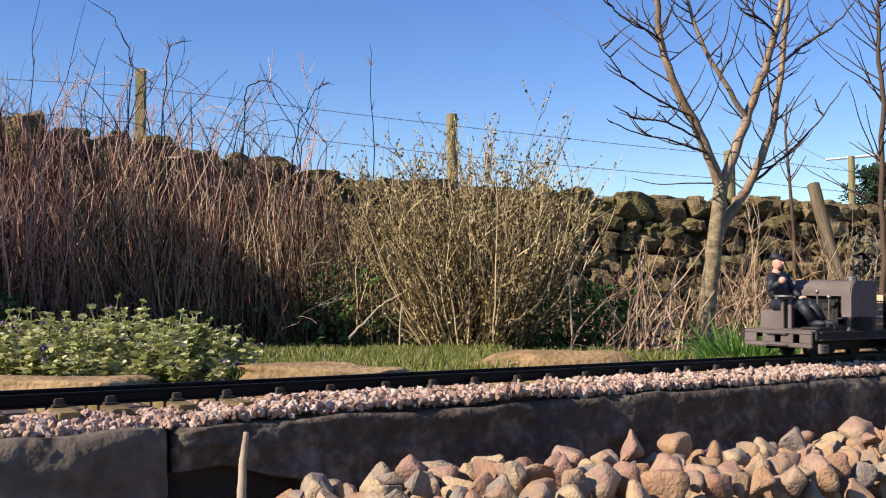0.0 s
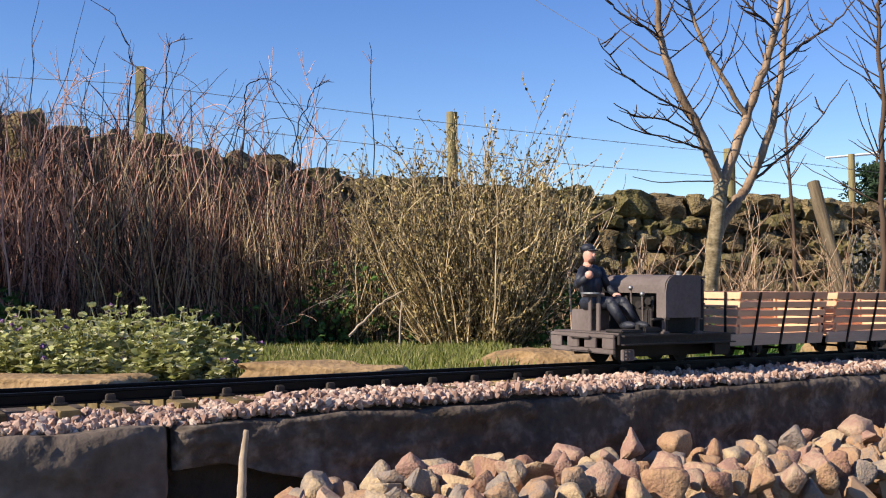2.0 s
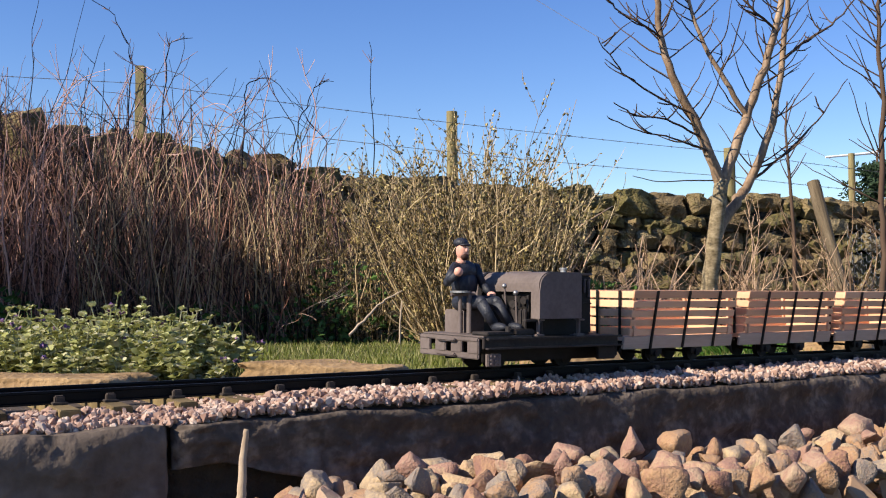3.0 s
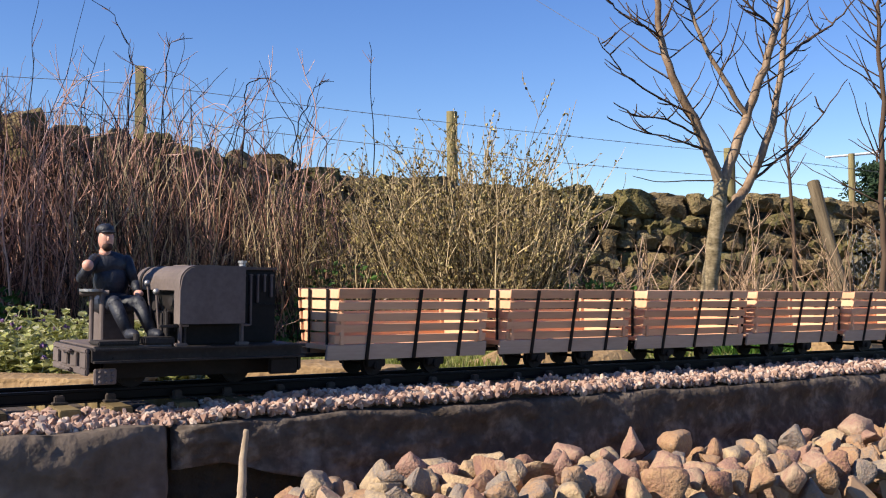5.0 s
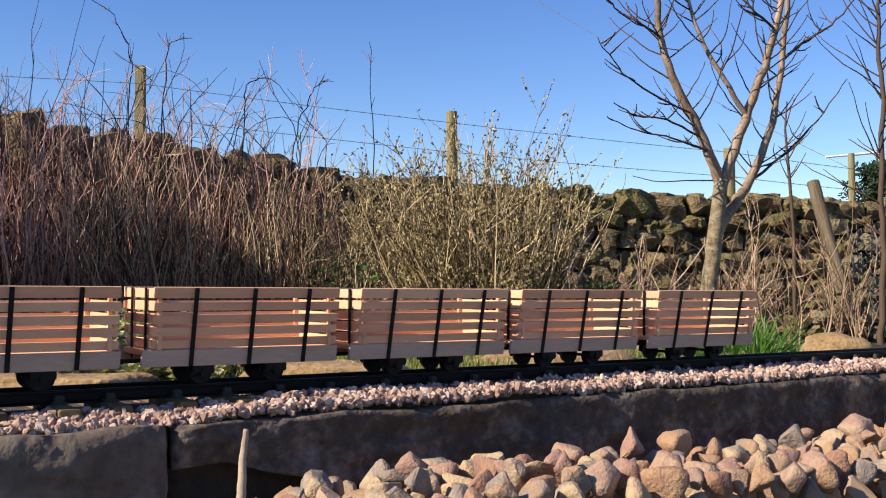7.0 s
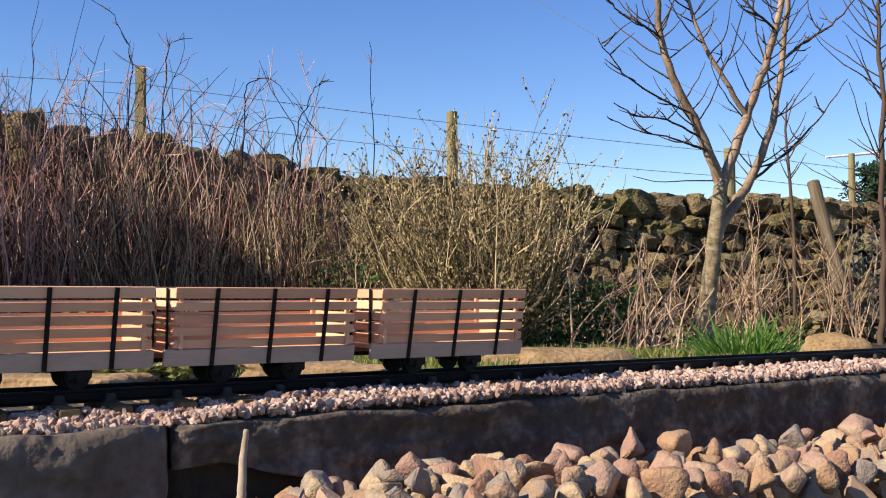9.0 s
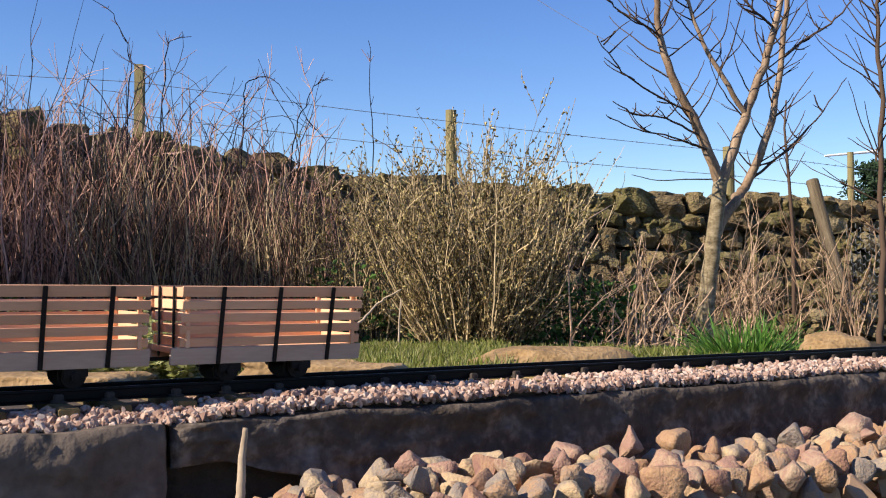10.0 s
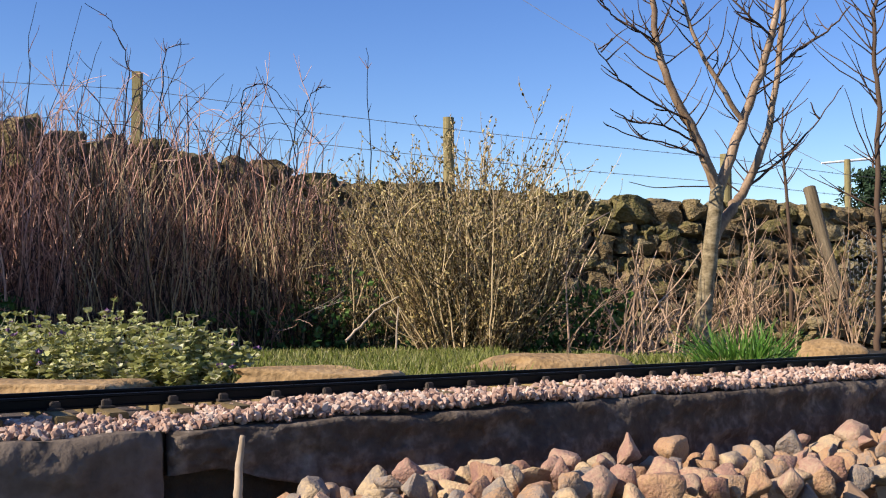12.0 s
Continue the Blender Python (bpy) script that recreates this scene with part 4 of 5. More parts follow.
def build_whips():
    """Long single canes that rise clear of the thicket and arch over."""
    rng = random.Random(57)
    clump = empty("arching_canes", Matrix(), "tall single leafless canes arching above the thicket", "shrub", "cane thicket along the wall")
    for pts in ([(-1.94, 6.2, 0.6), (-1.911, 6.2, 1.50), (-1.924, 6.2, 1.691), (-2.021, 6.2, 1.922), (-2.181, 6.2, 2.032)],
                [(-1.74, 6.2, 0.5), (-1.707, 6.2, 1.425), (-1.692, 6.2, 1.669), (-1.658, 6.2, 1.756), (-1.537, 6.2, 1.781)],
                [(-1.27, 6.4, 0.4), (-1.26, 6.4, 1.21), (-1.252, 6.4, 1.497), (-1.156, 6.4, 1.569), (-1.066, 6.4, 1.551), (-0.94, 6.4, 1.39)],
                [(-0.43, 6.3, 0.2), (-0.432, 6.3, 0.914), (-0.444, 6.3, 1.373), (-0.459, 6.3, 1.781)],
                [(-0.97, 6.3, 0.4), (-0.924, 6.3, 1.125), (-0.838, 6.3, 1.408), (-0.768, 6.3, 1.521), (-0.68, 6.3, 1.532)]):
        foot = (pts[0][0], pts[0][1], ground_z(pts[0][0], pts[0][1]) - 0.02)
        line = smooth_line([foot] + pts, rng, 0.006)
        whip = [(line, 0.0062, 0.0018)]
        for _ in range(9):
            i = rng.randint(len(line) // 3, len(line) - 3)
            d = (line[i + 1] - line[i]).normalized()
            whip.append((grow(rng, line[i], (d.x + rng.gauss(0, 0.6), d.y + rng.gauss(0, 0.4), d.z + 0.2), rng.uniform(0.03, 0.12), 4, 0.12, 0.05), 0.0026, 0.0013))
        part("cane", tubes("cane", whip, M_CANE, 4), None, clump)


def build_shrub(name, label, cx, cy, n, spread, height, seed, buds=10, foot=0.14, r=0.0050):
    rng = random.Random(seed)
    sh = empty(name, Matrix(), label, "shrub")
    lines, spots = [], []
    for _ in range(n):
        a, q = rng.uniform(0, 6.28), rng.random() ** 0.6
        x, y = cx + math.cos(a) * foot * q, cy + math.sin(a) * foot * q
        out = Vector((math.cos(a), math.sin(a), 0)) * q * spread
        h = height * rng.uniform(0.5, 0.92) * (1 - 0.22 * q) * (1.32 if rng.random() < 0.11 and q < 0.75 else 1)
        pts = grow(rng, (x, y, ground_z(x, y) - 0.02), (out.x, out.y, 1), h, 9, 0.085, 0.06)
        k = rng.uniform(0.6, 1.3)
        lines.append((pts, r * k, r * 0.25 * k))
        tw_all = [pts[1:]]
        for _ in range(rng.randint(8, 14)):
            i = rng.choice((0, 1, 1, 2, 2, 3, 4, 5, 6, 7, 8))
            d = (pts[i + 1] - pts[i]).normalized()
            tw = grow(rng, pts[i], (d.x + rng.gauss(0, 0.55), d.y + rng.gauss(0, 0.55), d.z * rng.uniform(0.6, 1.2)), rng.uniform(0.10, 0.34), 6, 0.17, 0.10)
            lines.append((tw, r * 0.45 * k, r * 0.2))
            tw_all.append(tw)
        for tw in tw_all:
            for _ in range(buds):
                i = rng.randint(0, len(tw) - 2)
                p = tw[i].lerp(tw[i + 1], rng.random())
                d = (tw[i + 1] - tw[i]).normalized()
                spots.append((p, d + Vector((rng.gauss(0, 0.5), rng.gauss(0, 0.5), rng.gauss(0, 0.5))), rng.uniform(0.6, 1.3)))
    tagged(part("stem_mass", tubes("stem_mass", lines, M_SHRUB), None, sh), kind="stuff")
    tagged(part("bud_mass", bits("bud_mass", spots, M_BUD, rng, 0.0185, 0.30), None, sh, "olive-yellow buds"), kind="stuff")


def build_stalks():
    rng = random.Random(61)
    clump = empty("dead_stalk_clump", Matrix(), "dry straw-brown dead stalks tangled before the wall", "dead plants")
    lines, _ = stems_field(rng, 120, lambda y: rng.uniform(0.10, 0.245) * y + 0.05, lambda: rng.uniform(4.6, 6.8),
                           lambda x, y: rng.uniform(0.25, 0.8), 0.5, 0.2, -0.05, 0.0046, 3, 7, 0.25)
    for q in lines[:26]:
        part("stalk", tubes("stalk", [q], M_DEAD, 4), None, clump)
    tagged(part("stalk_mass", tubes("stalk_mass", lines[26:], M_DEAD), None, clump), kind="stuff")
    clump = empty("dead_stalk_clump", Matrix(), "thin brown dead stalks before the leaning post", "dead plants")
    lines, _ = stems_field(rng, 95, lambda y: rng.uniform(0.26, 0.42) * y, lambda: rng.uniform(5.6, 7.6),
                           lambda x, y: rng.uniform(0.35, 1.0), 0.22, 0.16, 0.0, 0.0046, 4, 7, 0.25)
    for q in lines[:26]:
        part("stalk", tubes("stalk", [q], M_DEAD, 4), None, clump)
    tagged(part("stalk_mass", tubes("stalk_mass", lines[26:], M_DEAD), None, clump), kind="stuff")


def build_small_wood():
    rng = random.Random(66)
    pts = [(-0.405, 4.400, 0.059), (-0.331, 4.450, 0.135), (-0.270, 4.500, 0.198), (-0.180, 4.500, 0.250)]
    tagged(new("fallen_branch", tubes("fallen_branch", [(smooth_line(pts, rng), 0.0065, 0.003)], M_STICK, 6)), "pale bent dead branch propped on the ground", "branch")
    pts = [(-0.183, 4.300, -0.002), (-0.181, 4.300, 0.121), (-0.174, 4.300, 0.209)]
    tagged(new("dead_weed", tubes("dead_weed", [(pts, 0.005, 0.003)], M_STICK, 6)), "upright pale dead stem in the grass", "stem")
    clump = empty("russet_stems", Matrix(), "upright russet dead stems in a small clump", "dead plants")
    for _ in range(22):
        x, y = rng.uniform(0.80, 1.16), rng.uniform(4.7, 5.2)
        pts = grow(rng, (x, y, ground_z(x, y) - 0.02), (rng.gauss(0, 0.2), rng.gauss(0, 0.15), 1), rng.uniform(0.25, 0.66), 8, 0.13)
        part("stem", tubes("stem", [(pts, 0.0062, 0.0028)], M_DEAD, 5), None, clump)
    sap = empty("dark_sapling", Matrix(), "thin dark leafless sapling before the wall", "tree")
    pts = [(2.284, 6.600, 0.062), (2.282, 6.600, 0.575), (2.257, 6.600, 0.943), (2.231, 6.600, 1.275), (2.244, 6.600, 1.460)]
    part("trunk", tubes("trunk", [(pts, 0.016, 0.005)], M_TWIG, 7), None, sap)
    for _ in range(12):
        i = rng.randint(1, 3)
        p = Vector(pts[i]).lerp(Vector(pts[i + 1]), rng.random())
        part("twig", tubes("twig", [(grow(rng, p, (rng.choice((-1, 1)) * 0.7, rng.gauss(0, 0.4), 1), rng.uniform(0.1, 0.3), 5, 0.08, 0.05), 0.0045, 0.002)], M_TWIG, 4), None, sap)
    # arching pale stems before the wall
    clump = empty("bramble_clump", Matrix(), "bare arching stems leaning across the wall", "dead plants")
    for a, b in ((Vector((0.743, 6.200, 0.077)), Vector((1.068, 6.600, 0.686))), (Vector((0.669, 6.000, 0.134)), Vector((0.911, 6.400, 0.567))), (Vector((0.587, 6.000, 0.383)), Vector((1.089, 6.500, 0.770)))):
        mid = a.lerp(b, 0.5) + Vector((0, 0, 0.05))
        part("stem", tubes("stem", [([a, a.lerp(mid, 0.6), mid, mid.lerp(b, 0.5), b], 0.007, 0.003)], M_DEAD, 5), None, clump)


def build_cable():
    a, b = Vector((2.126, 26.000, 7.680)), Vector((6.058, 15.040, 1.934))
    pts = [a.lerp(b, i / 16) - Vector((0, 0, 0.5 * (i / 16) * (1 - i / 16))) for i in range(17)]
    tagged(new("overhead_cable", tubes("overhead_cable", [(pts, 0.007, 0.004)], M_WIRE, 5)), "thin overhead cable across the sky", "cable")


def build_shade_wall():
    """A plain wall added out of view, shaped so that its shade lies on the thicket."""
    across, at = Vector((0.44, -0.90, 0)), Vector((-5.36, 4.13, 0))
    bm = boxed(-0.3, 0.25, -0.1, 0.1, -0.4, 2.3)
    for v in bm.verts:
        if v.co.z > 1 and v.co.x > 0:
            v.co.z = 3.38
    box(bm, 0.25, 1.02, -0.1, 0.1, -0.4, 3.50)
    ob = new("wall_west", link_mesh("wall_west", bm, M_CORE))
    ob.matrix_basis = pose(at.x, at.y, 0, 0, 0, math.degrees(math.atan2(across.y, across.x)))
    tagged(ob, "plain dark wall out of view, added to shade the thicket", "wall", kind="structure")


def build_undergrowth():
    rng = random.Random(71)
    for cx, cy, w, n, h in ((0.62, 5.2, 0.33, 900, 0.34), (-1.0, 5.6, 0.5, 700, 0.25), (-2.45, 5.3, 0.3, 700, 0.3), (-0.35, 5.8, 0.4, 700, 0.45)):
        spots = []
        for _ in range(n):
            x, y = cx + rng.uniform(-w, w), cy + rng.uniform(-0.3, 0.3)
            z = ground_z(x, y) + rng.random() ** 1.5 * h
            spots.append(((x, y, z), (rng.gauss(0, 1), rng.gauss(0, 1), rng.uniform(0, 1)), rng.uniform(0.6, 1.3)))
        ob = new("weeds", bits("weeds", spots, M_DARKLEAF, rng, 0.045, 0.33))
        tagged(ob, "dark green leafy weeds under the shrubs", "weeds", kind="stuff")


def build_tree():
    rng = random.Random(81)
    tree = empty("young_tree", Matrix(), "leafless young tree with smooth pale bark and forked trunk", "tree")
    trunk = [(1.408, 5.500, -0.087), (1.428, 5.500, 0.163), (1.464, 5.500, 0.468), (1.513, 5.500, 0.842)]
    part("trunk", tubes("trunk", [(smooth_line(trunk, rng, 0.0012), 0.050, 0.037)], M_BARK, 14), None, tree)
    limbs = [
        ([(1.510, 5.500, 0.805), (1.374, 5.450, 1.111), (1.243, 5.400, 1.340), (1.160, 5.400, 1.614), (1.132, 5.400, 1.979)], 0.030, 0.014),
        ([(1.507, 5.500, 0.790), (1.653, 5.550, 1.167), (1.777, 5.600, 1.473), (1.868, 5.600, 1.788), (1.896, 5.600, 2.041)], 0.030, 0.014),
        ([(1.474, 5.500, 0.529), (1.608, 5.600, 0.721), (1.717, 5.700, 0.840), (1.837, 5.700, 1.126), (1.901, 5.700, 1.462), (1.961, 5.700, 2.008)], 0.033, 0.013),
        ([(1.666, 5.550, 1.189), (1.530, 5.500, 1.390), (1.397, 5.500, 1.632), (1.307, 5.500, 1.948)], 0.016, 0.008)]
    for pts, a, b in limbs:
        part("limb", tubes("limb", [(smooth_line(pts, rng), a, b)], M_LIMB, 10), None, tree)
    boughs = [
        ([(1.395, 5.450, 1.060), (1.171, 5.300, 1.137), (0.998, 5.200, 1.141), (0.860, 5.100, 1.191)], 0.008, 0.003),
        ([(1.425, 5.450, 0.989), (1.200, 5.300, 1.039), (1.004, 5.200, 1.063), (0.837, 5.100, 1.111)], 0.007, 0.003),
        ([(1.320, 5.400, 1.189), (1.083, 5.300, 1.276), (0.904, 5.200, 1.389), (0.782, 5.100, 1.523)], 0.008, 0.003),
        ([(1.160, 5.400, 1.598), (1.026, 5.300, 1.649), (0.923, 5.300, 1.709), (0.833, 5.200, 1.770)], 0.008, 0.004),
        ([(1.733, 5.700, 0.849), (1.959, 5.800, 1.021), (2.176, 5.900, 1.221), (2.400, 6.000, 1.489)], 0.011, 0.003),
        ([(1.902, 5.700, 1.526), (2.095, 5.800, 1.678), (2.265, 5.900, 1.785), (2.446, 6.000, 1.962)], 0.012, 0.005),
        ([(1.851, 5.600, 1.678), (1.681, 5.500, 1.777), (1.559, 5.500, 1.917)], 0.010, 0.005),
        ([(1.451, 5.450, 0.831), (1.272, 5.300, 0.816), (1.103, 5.200, 0.801), (0.954, 5.100, 0.820)], 0.005, 0.002)]
    for q in boughs:
        part("bough", tubes("bough", [(smooth_line(q[0], rng), q[1] * 0.8, q[2] * 0.8)], M_TWIG, 6), None, tree)
    twigs = []
    for pts, n, ln in [(q[0], 17, 0.36) for q in limbs] + [(q[0], 7, 0.16) for q in boughs[:-1]]:
        for _ in range(n):
            i = rng.randint(0 if n < 12 else 1, len(pts) - 2)
            p = Vector(pts[i]).lerp(Vector(pts[i + 1]), rng.random())
            d = (Vector(pts[i + 1]) - Vector(pts[i])).normalized()
            sgn = rng.choice((-1, 1))
            tw = grow(rng, p, (d.x + sgn * rng.uniform(0.5, 1.3), d.y + rng.gauss(0, 0.5), d.z * 0.6), ln * rng.uniform(0.3, 1.35), 8, 0.11, 0.09)
            twigs.append((tw, 0.0046, 0.0018))
            for _ in range(rng.randint(0, 1)):
                j = rng.randint(1, 4)
                d2 = tw[j + 1] - tw[j]
                twigs.append((grow(rng, tw[j], (d2.x + rng.gauss(0, 0.05), d2.y + rng.gauss(0, 0.05), d2.z), ln * 0.35, 4, 0.12, 0.08), 0.003, 0.0014))
    tagged(part("twig_mass", tubes("twig_mass", twigs, M_TWIG, 4), None, tree), kind="stuff")
    # the slim tree at the far side
    slim = empty("slim_tree", Matrix(), "slim leafless sapling with thin dark branches", "tree")
    stem = [(2.236, 5.200, -0.031), (2.256, 5.200, 0.343), (2.246, 5.200, 0.778), (2.262, 5.200, 1.214), (2.244, 5.200, 1.565), (2.275, 5.200, 1.888)]
    part("trunk", tubes("trunk", [(smooth_line(stem, rng), 0.018, 0.009)], M_TWIG, 9), None, slim)
    twigs = []
    for k in range(46):
        i = rng.randint(1, 4)
        p = Vector(stem[i]).lerp(Vector(stem[i + 1]), rng.random())
        twigs.append((grow(rng, p, (rng.choice((-1, 1)) * rng.uniform(0.5, 1), rng.gauss(0, 0.5), rng.uniform(0.4, 1)), rng.uniform(0.15, 0.5), 6, 0.1, 0.08), 0.004, 0.0016))
    tagged(part("twig_mass", tubes("twig_mass", twigs, M_TWIG, 4), None, slim), kind="stuff")


# ---------------------------------------------------------------- wall and fence
WALL_LINE = [Vector((-5.5, 5.3, 0)), Vector((0.8, 8.62, 0)), Vector((5.8, 9.62, 0))]


def wall_at(s):
    """The wall's foot line: its place and direction, s metres from the west end; it bends once."""
    for a, b in zip(WALL_LINE, WALL_LINE[1:]):
        if s <= (b - a).length or b is WALL_LINE[-1]:
            u = (b - a).normalized()
            return a + u * s, u
        s -= (b - a).length


def wall_top(x):
    knots = [(-9, 1.55), (-2.9, 1.44), (-2.5, 1.36), (-1.8, 1.30), (-1.35, 1.26), (-0.8, 1.14), (0.8, 1.10), (1.6, 1.06), (3.2, 1.02), (9, 1.0)]
    for (a, za), (b, zb) in zip(knots, knots[1:]):
        if a <= x <= b:
            return za + (zb - za) * (x - a) / (b - a)
    return 1.05


def build_wall():
    rng = random.Random(91)
    length = sum((q - p).length for p, q in zip(WALL_LINE, WALL_LINE[1:]))
    wall = empty("wall_north", Matrix(), "mossy dry-stone field wall of rough gritstone", "stone wall", kind="structure")
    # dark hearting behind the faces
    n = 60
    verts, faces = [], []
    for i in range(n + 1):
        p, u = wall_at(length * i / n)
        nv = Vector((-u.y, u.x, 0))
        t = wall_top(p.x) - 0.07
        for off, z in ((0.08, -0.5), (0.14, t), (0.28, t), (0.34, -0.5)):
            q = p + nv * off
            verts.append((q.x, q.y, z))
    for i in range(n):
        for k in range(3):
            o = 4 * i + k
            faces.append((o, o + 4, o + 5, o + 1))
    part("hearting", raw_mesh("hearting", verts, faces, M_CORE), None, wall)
    shapes = [link_mesh("stone", block_rock(k, 1, 1, 1, cuts=3, rough=0.22, soft=0.62), M_WALL) for k in range(16)]
    rest_v, rest_f = [], []
    count, rows_up = 0, 9
    edges = [0.0]
    for _ in range(rows_up):
        edges.append(edges[-1] + rng.uniform(0.8, 1.25))
    for row in range(rows_up - 1, -1, -1):
        s = rng.uniform(-0.2, 0)
        cope = row == rows_up - 1
        while s < length:
            w = rng.uniform(0.15, 0.29) * (1.3 if cope else 1) * (0.7 if rng.random() < 0.25 else 1)
            p, u = wall_at(s + w / 2)
            nv, ang = Vector((-u.y, u.x, 0)), math.degrees(math.atan2(u.y, u.x))
            top = wall_top(p.x) + 0.05 * noise.noise(Vector((p.x * 2.3, 0, 7)))
            foot = -0.36
            wave = 0.07 * noise.noise(Vector((p.x * 1.1, row * 0.35, 2)))
            za = foot + (top - foot) * edges[row] / edges[-1] + wave
            zb = foot + (top - foot) * edges[row + 1] / edges[-1] + wave
            h = zb - za
            z = (za + zb) / 2
            hh = h * rng.uniform(0.82, 1.28)
            batter = 0.02 + 0.13 * (z - foot) / 1.5 + rng.uniform(-0.035, 0.03)
            me = rng.choice(shapes)
            m = pose(p.x + nv.x * batter, p.y + nv.y * batter, z + rng.uniform(-0.028, 0.028), rng.uniform(-12, 12), rng.uniform(-15, 15), ang + rng.uniform(-14, 14) + rng.choice((0, 180)))
            m = m @ Matrix.Diagonal((w * rng.uniform(1.0, 1.2), rng.uniform(0.24, 0.34), hh, 1))
            if count < 300 and (cope or p.x > -0.9) and p.x < 4.6:
                ob = part("stone", me, None, wall)
                ob.matrix_basis = m
                count += 1
            else:
                o = len(rest_v)
                rest_v += [tuple(m @ v.co) for v in me.vertices]
                rest_f += [tuple(o + i for i in f.vertices) for f in me.polygons]
            s += w
    ob = part("stone_rest", raw_mesh("stone_rest", rest_v, rest_f, M_WALLI), None, wall)
    tagged(ob, kind="stuff")


def post_mesh(name, r, h, seed, square=False):
    bm = bmesh.new()
    sides = 4 if square else 14
    bmesh.ops.create_cone(bm, cap_ends=True, segments=sides, radius1=r, radius2=r * 0.94, depth=h, matrix=Matrix.Translation((0, 0, h / 2)) @ Matrix.Rotation(math.pi / 4 if square else 0, 4, "Z"))
    bmesh.ops.subdivide_edges(bm, edges=[e for e in bm.edges if abs(e.verts[0].co.z - e.verts[1].co.z) > 0.1], cuts=10)
    for v in bm.verts:
        q = noise.noise_vector(v.co * 5 + Vector((seed, 0, 0)))
        v.co += Vector((q.x, q.y, q.z * (1 if v.co.z > h * 0.9 else 0))) * r * 0.14
    return bm


def build_fence():
    spots = [(-2.422, 8.100, 2.006), (0.077, 8.650, 1.733), (2.614, 9.250, 1.496)]
    step = Vector((2.62, 0.57, -0.06))
    first = Vector(spots[0]) - step
    tops = [first] + [Vector(p) for p in spots] + [Vector(spots[-1]) + Vector((2.2, 1.4, -0.06))]
    fence = empty("wire_fence", Matrix(), "post and barbed wire fence behind the wall", "fence")
    for k, p in enumerate(tops[:-1]):
        ob = part("post", post_mesh("post", 0.052, 2.2, k * 7.3, square=(k == 1)), M_POST, fence, "greenish weathered timber post")
        ob.location = (p.x, p.y, p.z - 2.2)
    for drops, r in (((0.15, 0.148, 0.105, 0.045, 0.045), 0.0024), ((0.42, 0.41, 0.355, 0.265, 0.25), 0.0024), ((0.67, 0.66, 0.61, 0.50, 0.48), 0.002)):
        hung = [p - Vector((0, 0.055, dr)) for p, dr in zip(tops, drops)]
        pts = []
        for a, b in zip(hung, hung[1:]):
            for i in range(8):
                f = i / 8
                pts.append(a.lerp(b, f) - Vector((0, 0, 0.03 * f * (1 - f))))
        pts.append(hung[-1])
        lines = [(pts, r, r)]
        rng = random.Random(int(drops[0] * 100))
        for a, b in zip(pts, pts[1:]):
            for f in (0.2, 0.6):
                c = a.lerp(b, f)
                for k in range(2):
                    d = Vector((rng.gauss(0, 1), rng.gauss(0, 1), rng.gauss(0, 1))).normalized() * 0.014
                    lines.append(([c - d, c + d], 0.0016, 0.001))
        part("barbed_wire", tubes("barbed_wire", lines, M_WIRE, 4), None, fence, "thin rusty barbed wire")
    # the leaning strut and the far post
    a, b = Vector((2.987, 7.600, 0.195)), Vector((2.882, 7.900, 1.061))
    bm = post_mesh("leaning_post", 0.050, (b - a).length, 3.0)
    ob = new("leaning_post", link_mesh("leaning_post", bm, M_OLDPOST))
    ob.matrix_basis = Matrix.Translation(a) @ (b - a).to_track_quat("Z", "Y").to_matrix().to_4x4()
    tagged(ob, "thick weathered timber post leaning before the wall", "post")
    p = Vector((6.045, 15.000, 2.164))
    bm = post_mesh("far_post", 0.05, 2.6, 5.0)
    ob = new("far_post", link_mesh("far_post", bm, M_POST))
    ob.location = (p.x, p.y, p.z - 2.6)
    tagged(ob, "pale round fence post beyond the wall", "post")
    bar = rod(bmesh.new(), (-0.36, 0.06, 2.55), (0.40, 0.06, 2.62), 0.016, 0.022, sides=8)
    part("crossbar", bar, M_WHITE, ob, "white painted crossbar")
    # chicken wire beside the leaning post
    c = Vector((3.066, 7.700, 0.664))
    lines = []
    for i in range(15):
        for j in range(12):
            x, z = c.x + i * 0.035, c.z + 0.02 - j * 0.06 - (0.03 if i % 2 else 0)
            lines.append(([(x, c.y, z), (x + 0.0175, c.y, z - 0.015), (x + 0.035, c.y, z)], 0.0016, 0.0016))
            lines.append(([(x, c.y, z), (x, c.y, z + 0.03)], 0.0016, 0.0016))
    ob = new("wire_netting", tubes("wire_netting", lines, M_MESHWIRE, 3))
    tagged(ob, "grey hexagonal wire netting hung before the wall", "wire netting")


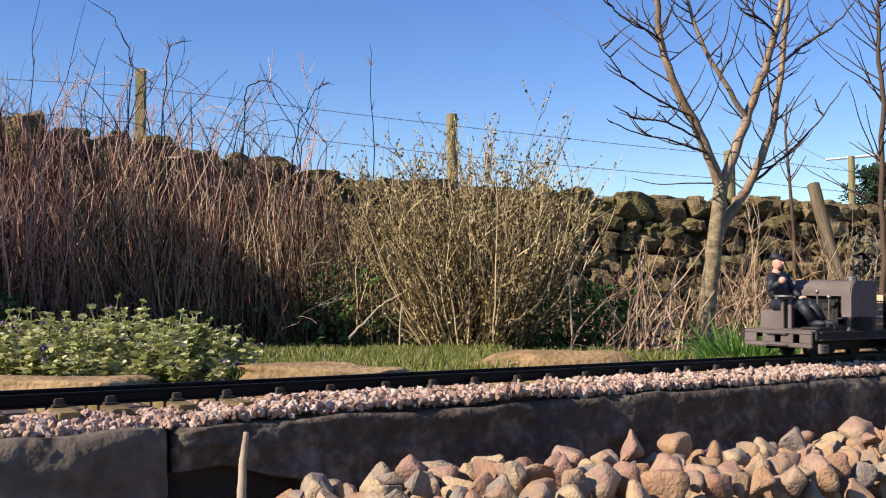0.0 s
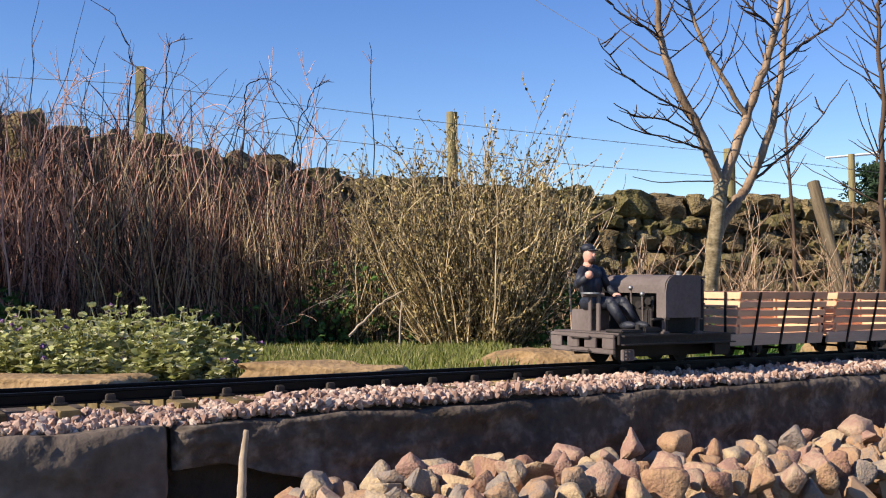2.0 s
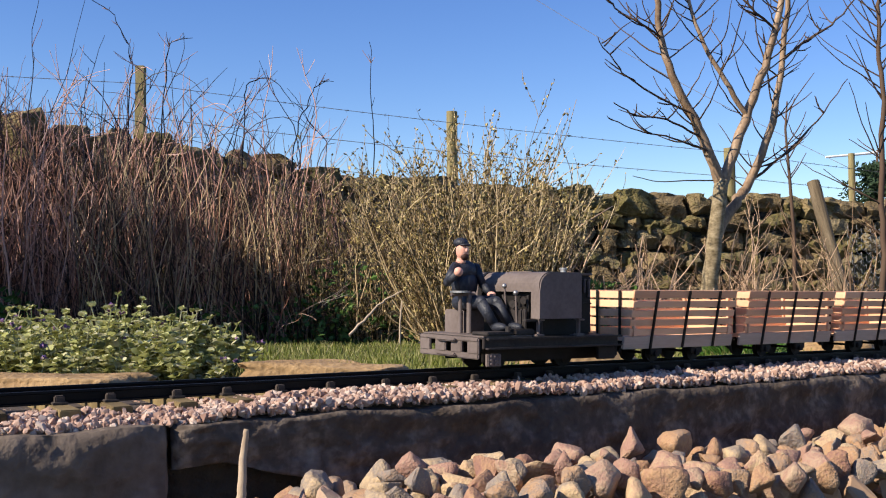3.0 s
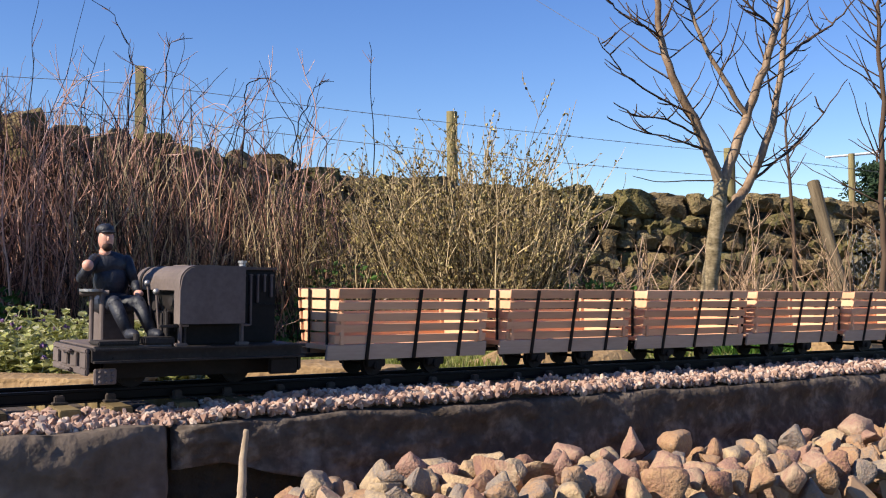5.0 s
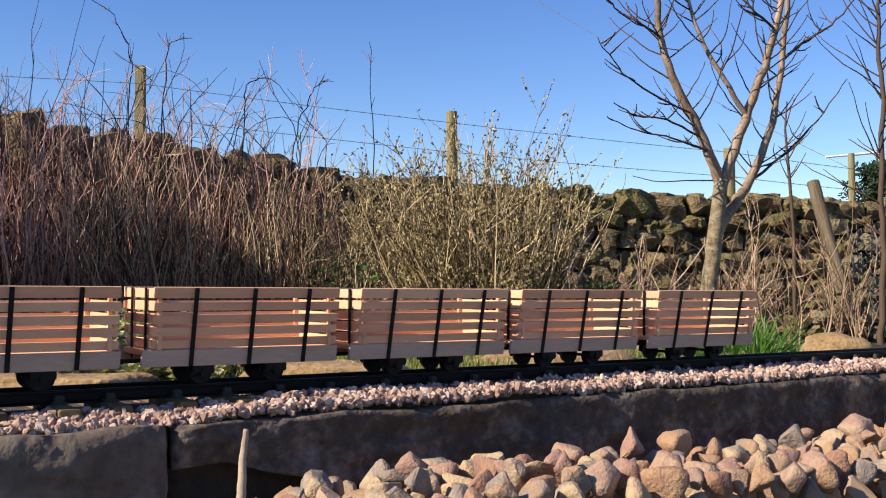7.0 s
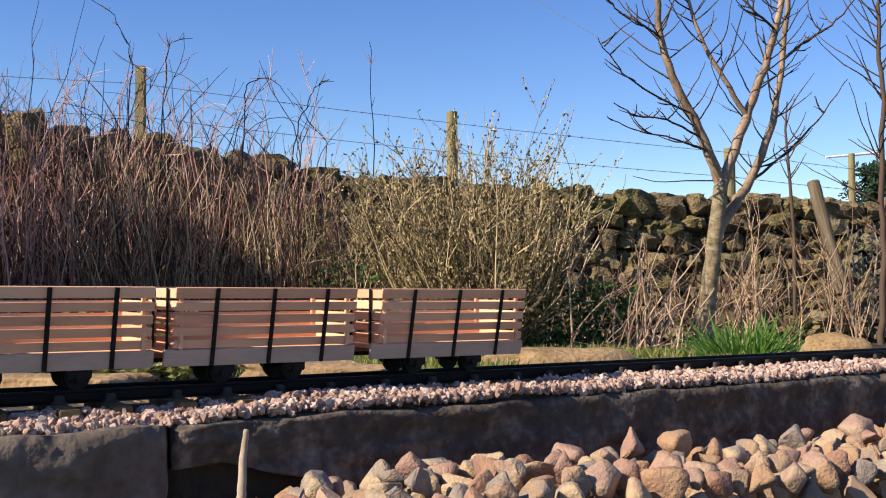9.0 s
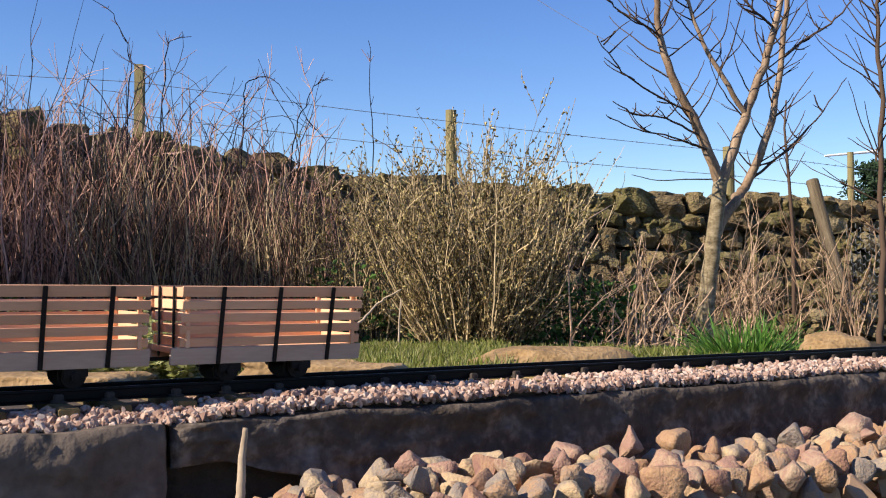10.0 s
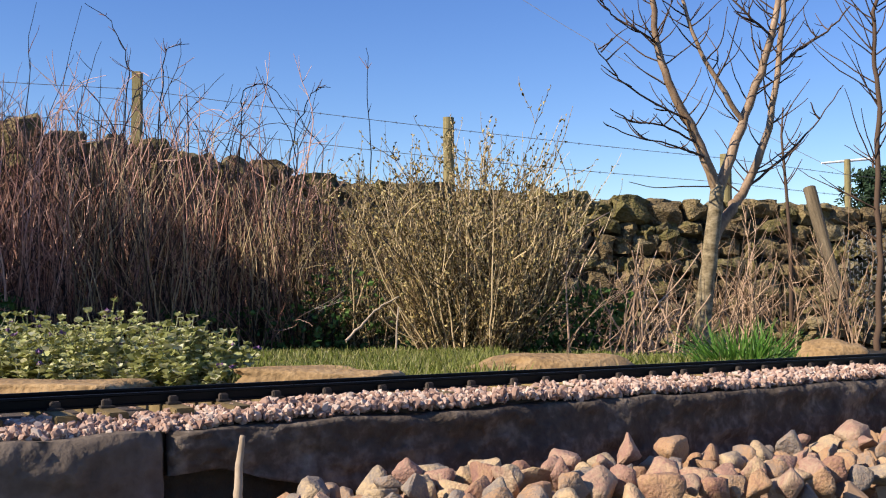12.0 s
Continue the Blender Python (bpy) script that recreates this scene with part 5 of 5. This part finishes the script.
def build_conifer():
    rng = random.Random(95)
    c = Vector((9.421, 22.000, -0.492))
    t = empty("conifer", Matrix.Translation(c), "dark green conifer beyond the wall", "tree")
    part("trunk", tubes("trunk", [([(0, 0, -1.5), (0, 0, 1.5), (0, 0, 3.6)], 0.12, 0.02)], M_TWIG, 8), None, t)
    spots, lines = [], []
    for _ in range(170):
        z = rng.uniform(0.2, 3.2)
        a = rng.uniform(0, 6.28)
        L = (3.9 - z) * rng.uniform(0.25, 0.6)
        pts = grow(rng, (0, 0, z), (math.cos(a), math.sin(a), 0.25), L, 6, 0.08, 0.05)
        lines.append((pts, 0.012, 0.004))
        for i in range(1, 7):
            for _ in range(7):
                spots.append((pts[i] + Vector((rng.gauss(0, 0.04), rng.gauss(0, 0.04), rng.gauss(0, 0.04))), (rng.gauss(0, 1), rng.gauss(0, 1), rng.gauss(0.2, 0.7)), rng.uniform(0.6, 1.3)))
    tagged(part("branch_mass", tubes("branch_mass", lines, M_TWIG, 3), None, t), kind="stuff")
    part("needle_mass", bits("needle_mass", spots, M_PINE, rng, 0.13, 0.22), None, t)


build_ground()
build_bed()
build_track()
wagon = build_wagon()
wagons = [wagon] + [copy_thing(wagon, line_pose(0)) for _ in range(4)]
loco = build_loco()
driver = build_figurine(loco)
build_slabs()
build_stick()
build_shingle()
build_nettle()
build_tuft()
build_canes()
build_whips()
build_shrub("budding_shrub", "twiggy olive-brown budding shrub fanning from its foot", 0.18, 5.1, 235, 0.54, 1.34, 5, 9, foot=0.27)
build_shrub("small_shrub", "twiggy brown budding shrub among canes", -0.5, 6.0, 95, 0.35, 1.4, 6, 7, foot=0.42)
build_stalks()
build_small_wood()
build_cable()
build_shade_wall()
build_undergrowth()
build_tree()
build_fence()
build_conifer()
build_grass()
build_ballast()
build_wall()


def travel(t):
    """How far along the line the first wagon's leading end is, in wagon pitches."""
    knots = [(0.0, 5.74), (0.5, 5.35), (1.0, 4.945), (1.5, 4.53), (2.0, 4.105), (2.5, 3.68), (3.0, 3.235), (5.0, 1.39), (5.5, 0.93), (6.0, 0.472), (6.5, 0.0), (7.0, -0.47), (9.0, -2.313), (9.5, -2.795), (10.0, -3.28), (10.5, -3.775), (11.0, -4.27), (11.5, -4.77), (12.0, -5.27)]
    for (a, za), (b, zb) in zip(knots, knots[1:]):
        if t <= b:
            return za + (zb - za) * (t - a) / (b - a)
    return knots[-1][1]


def slack(t):
    """The couplings are closed up on the far stretch and draw out as the train comes near."""
    return 0.20 * max(0.0, 1 - t / 4.2)


def motions():
    times = [0, 0.5, 1.0, 1.5, 2.0, 2.5, 3.0, 3.5, 4.0, 4.5, 5.0, 5.5, 6.0, 6.5, 7.0, 7.5, 8.0, 8.5, 9.0, 9.5, 10.0, 10.5, 11.0, 11.5, 12.0]
    for k, w in enumerate(wagons):
        walk(w, [(t, line_pose((travel(t) + (0, 1.0, 1.98, 2.935, 3.935)[k] + slack(t) * (0.6, 0.3, 0.12, 0, 0)[k]) * PITCH)) for t in times])
    for ob in (loco, driver):
        walk(ob, [(t, line_pose((travel(t) + slack(t)) * PITCH - 0.1848)) for t in times])
    for thing in wagons + [loco]:
        for ob in thing.children:
            if "radius" in ob.keys():
                x, r = ob.location.x, ob["radius"]
                walk(ob, [(i / 30, pose(x, 0, r, 0, math.degrees(travel(i / 30) * PITCH / r), 0)) for i in range(0, 361)])


motions()
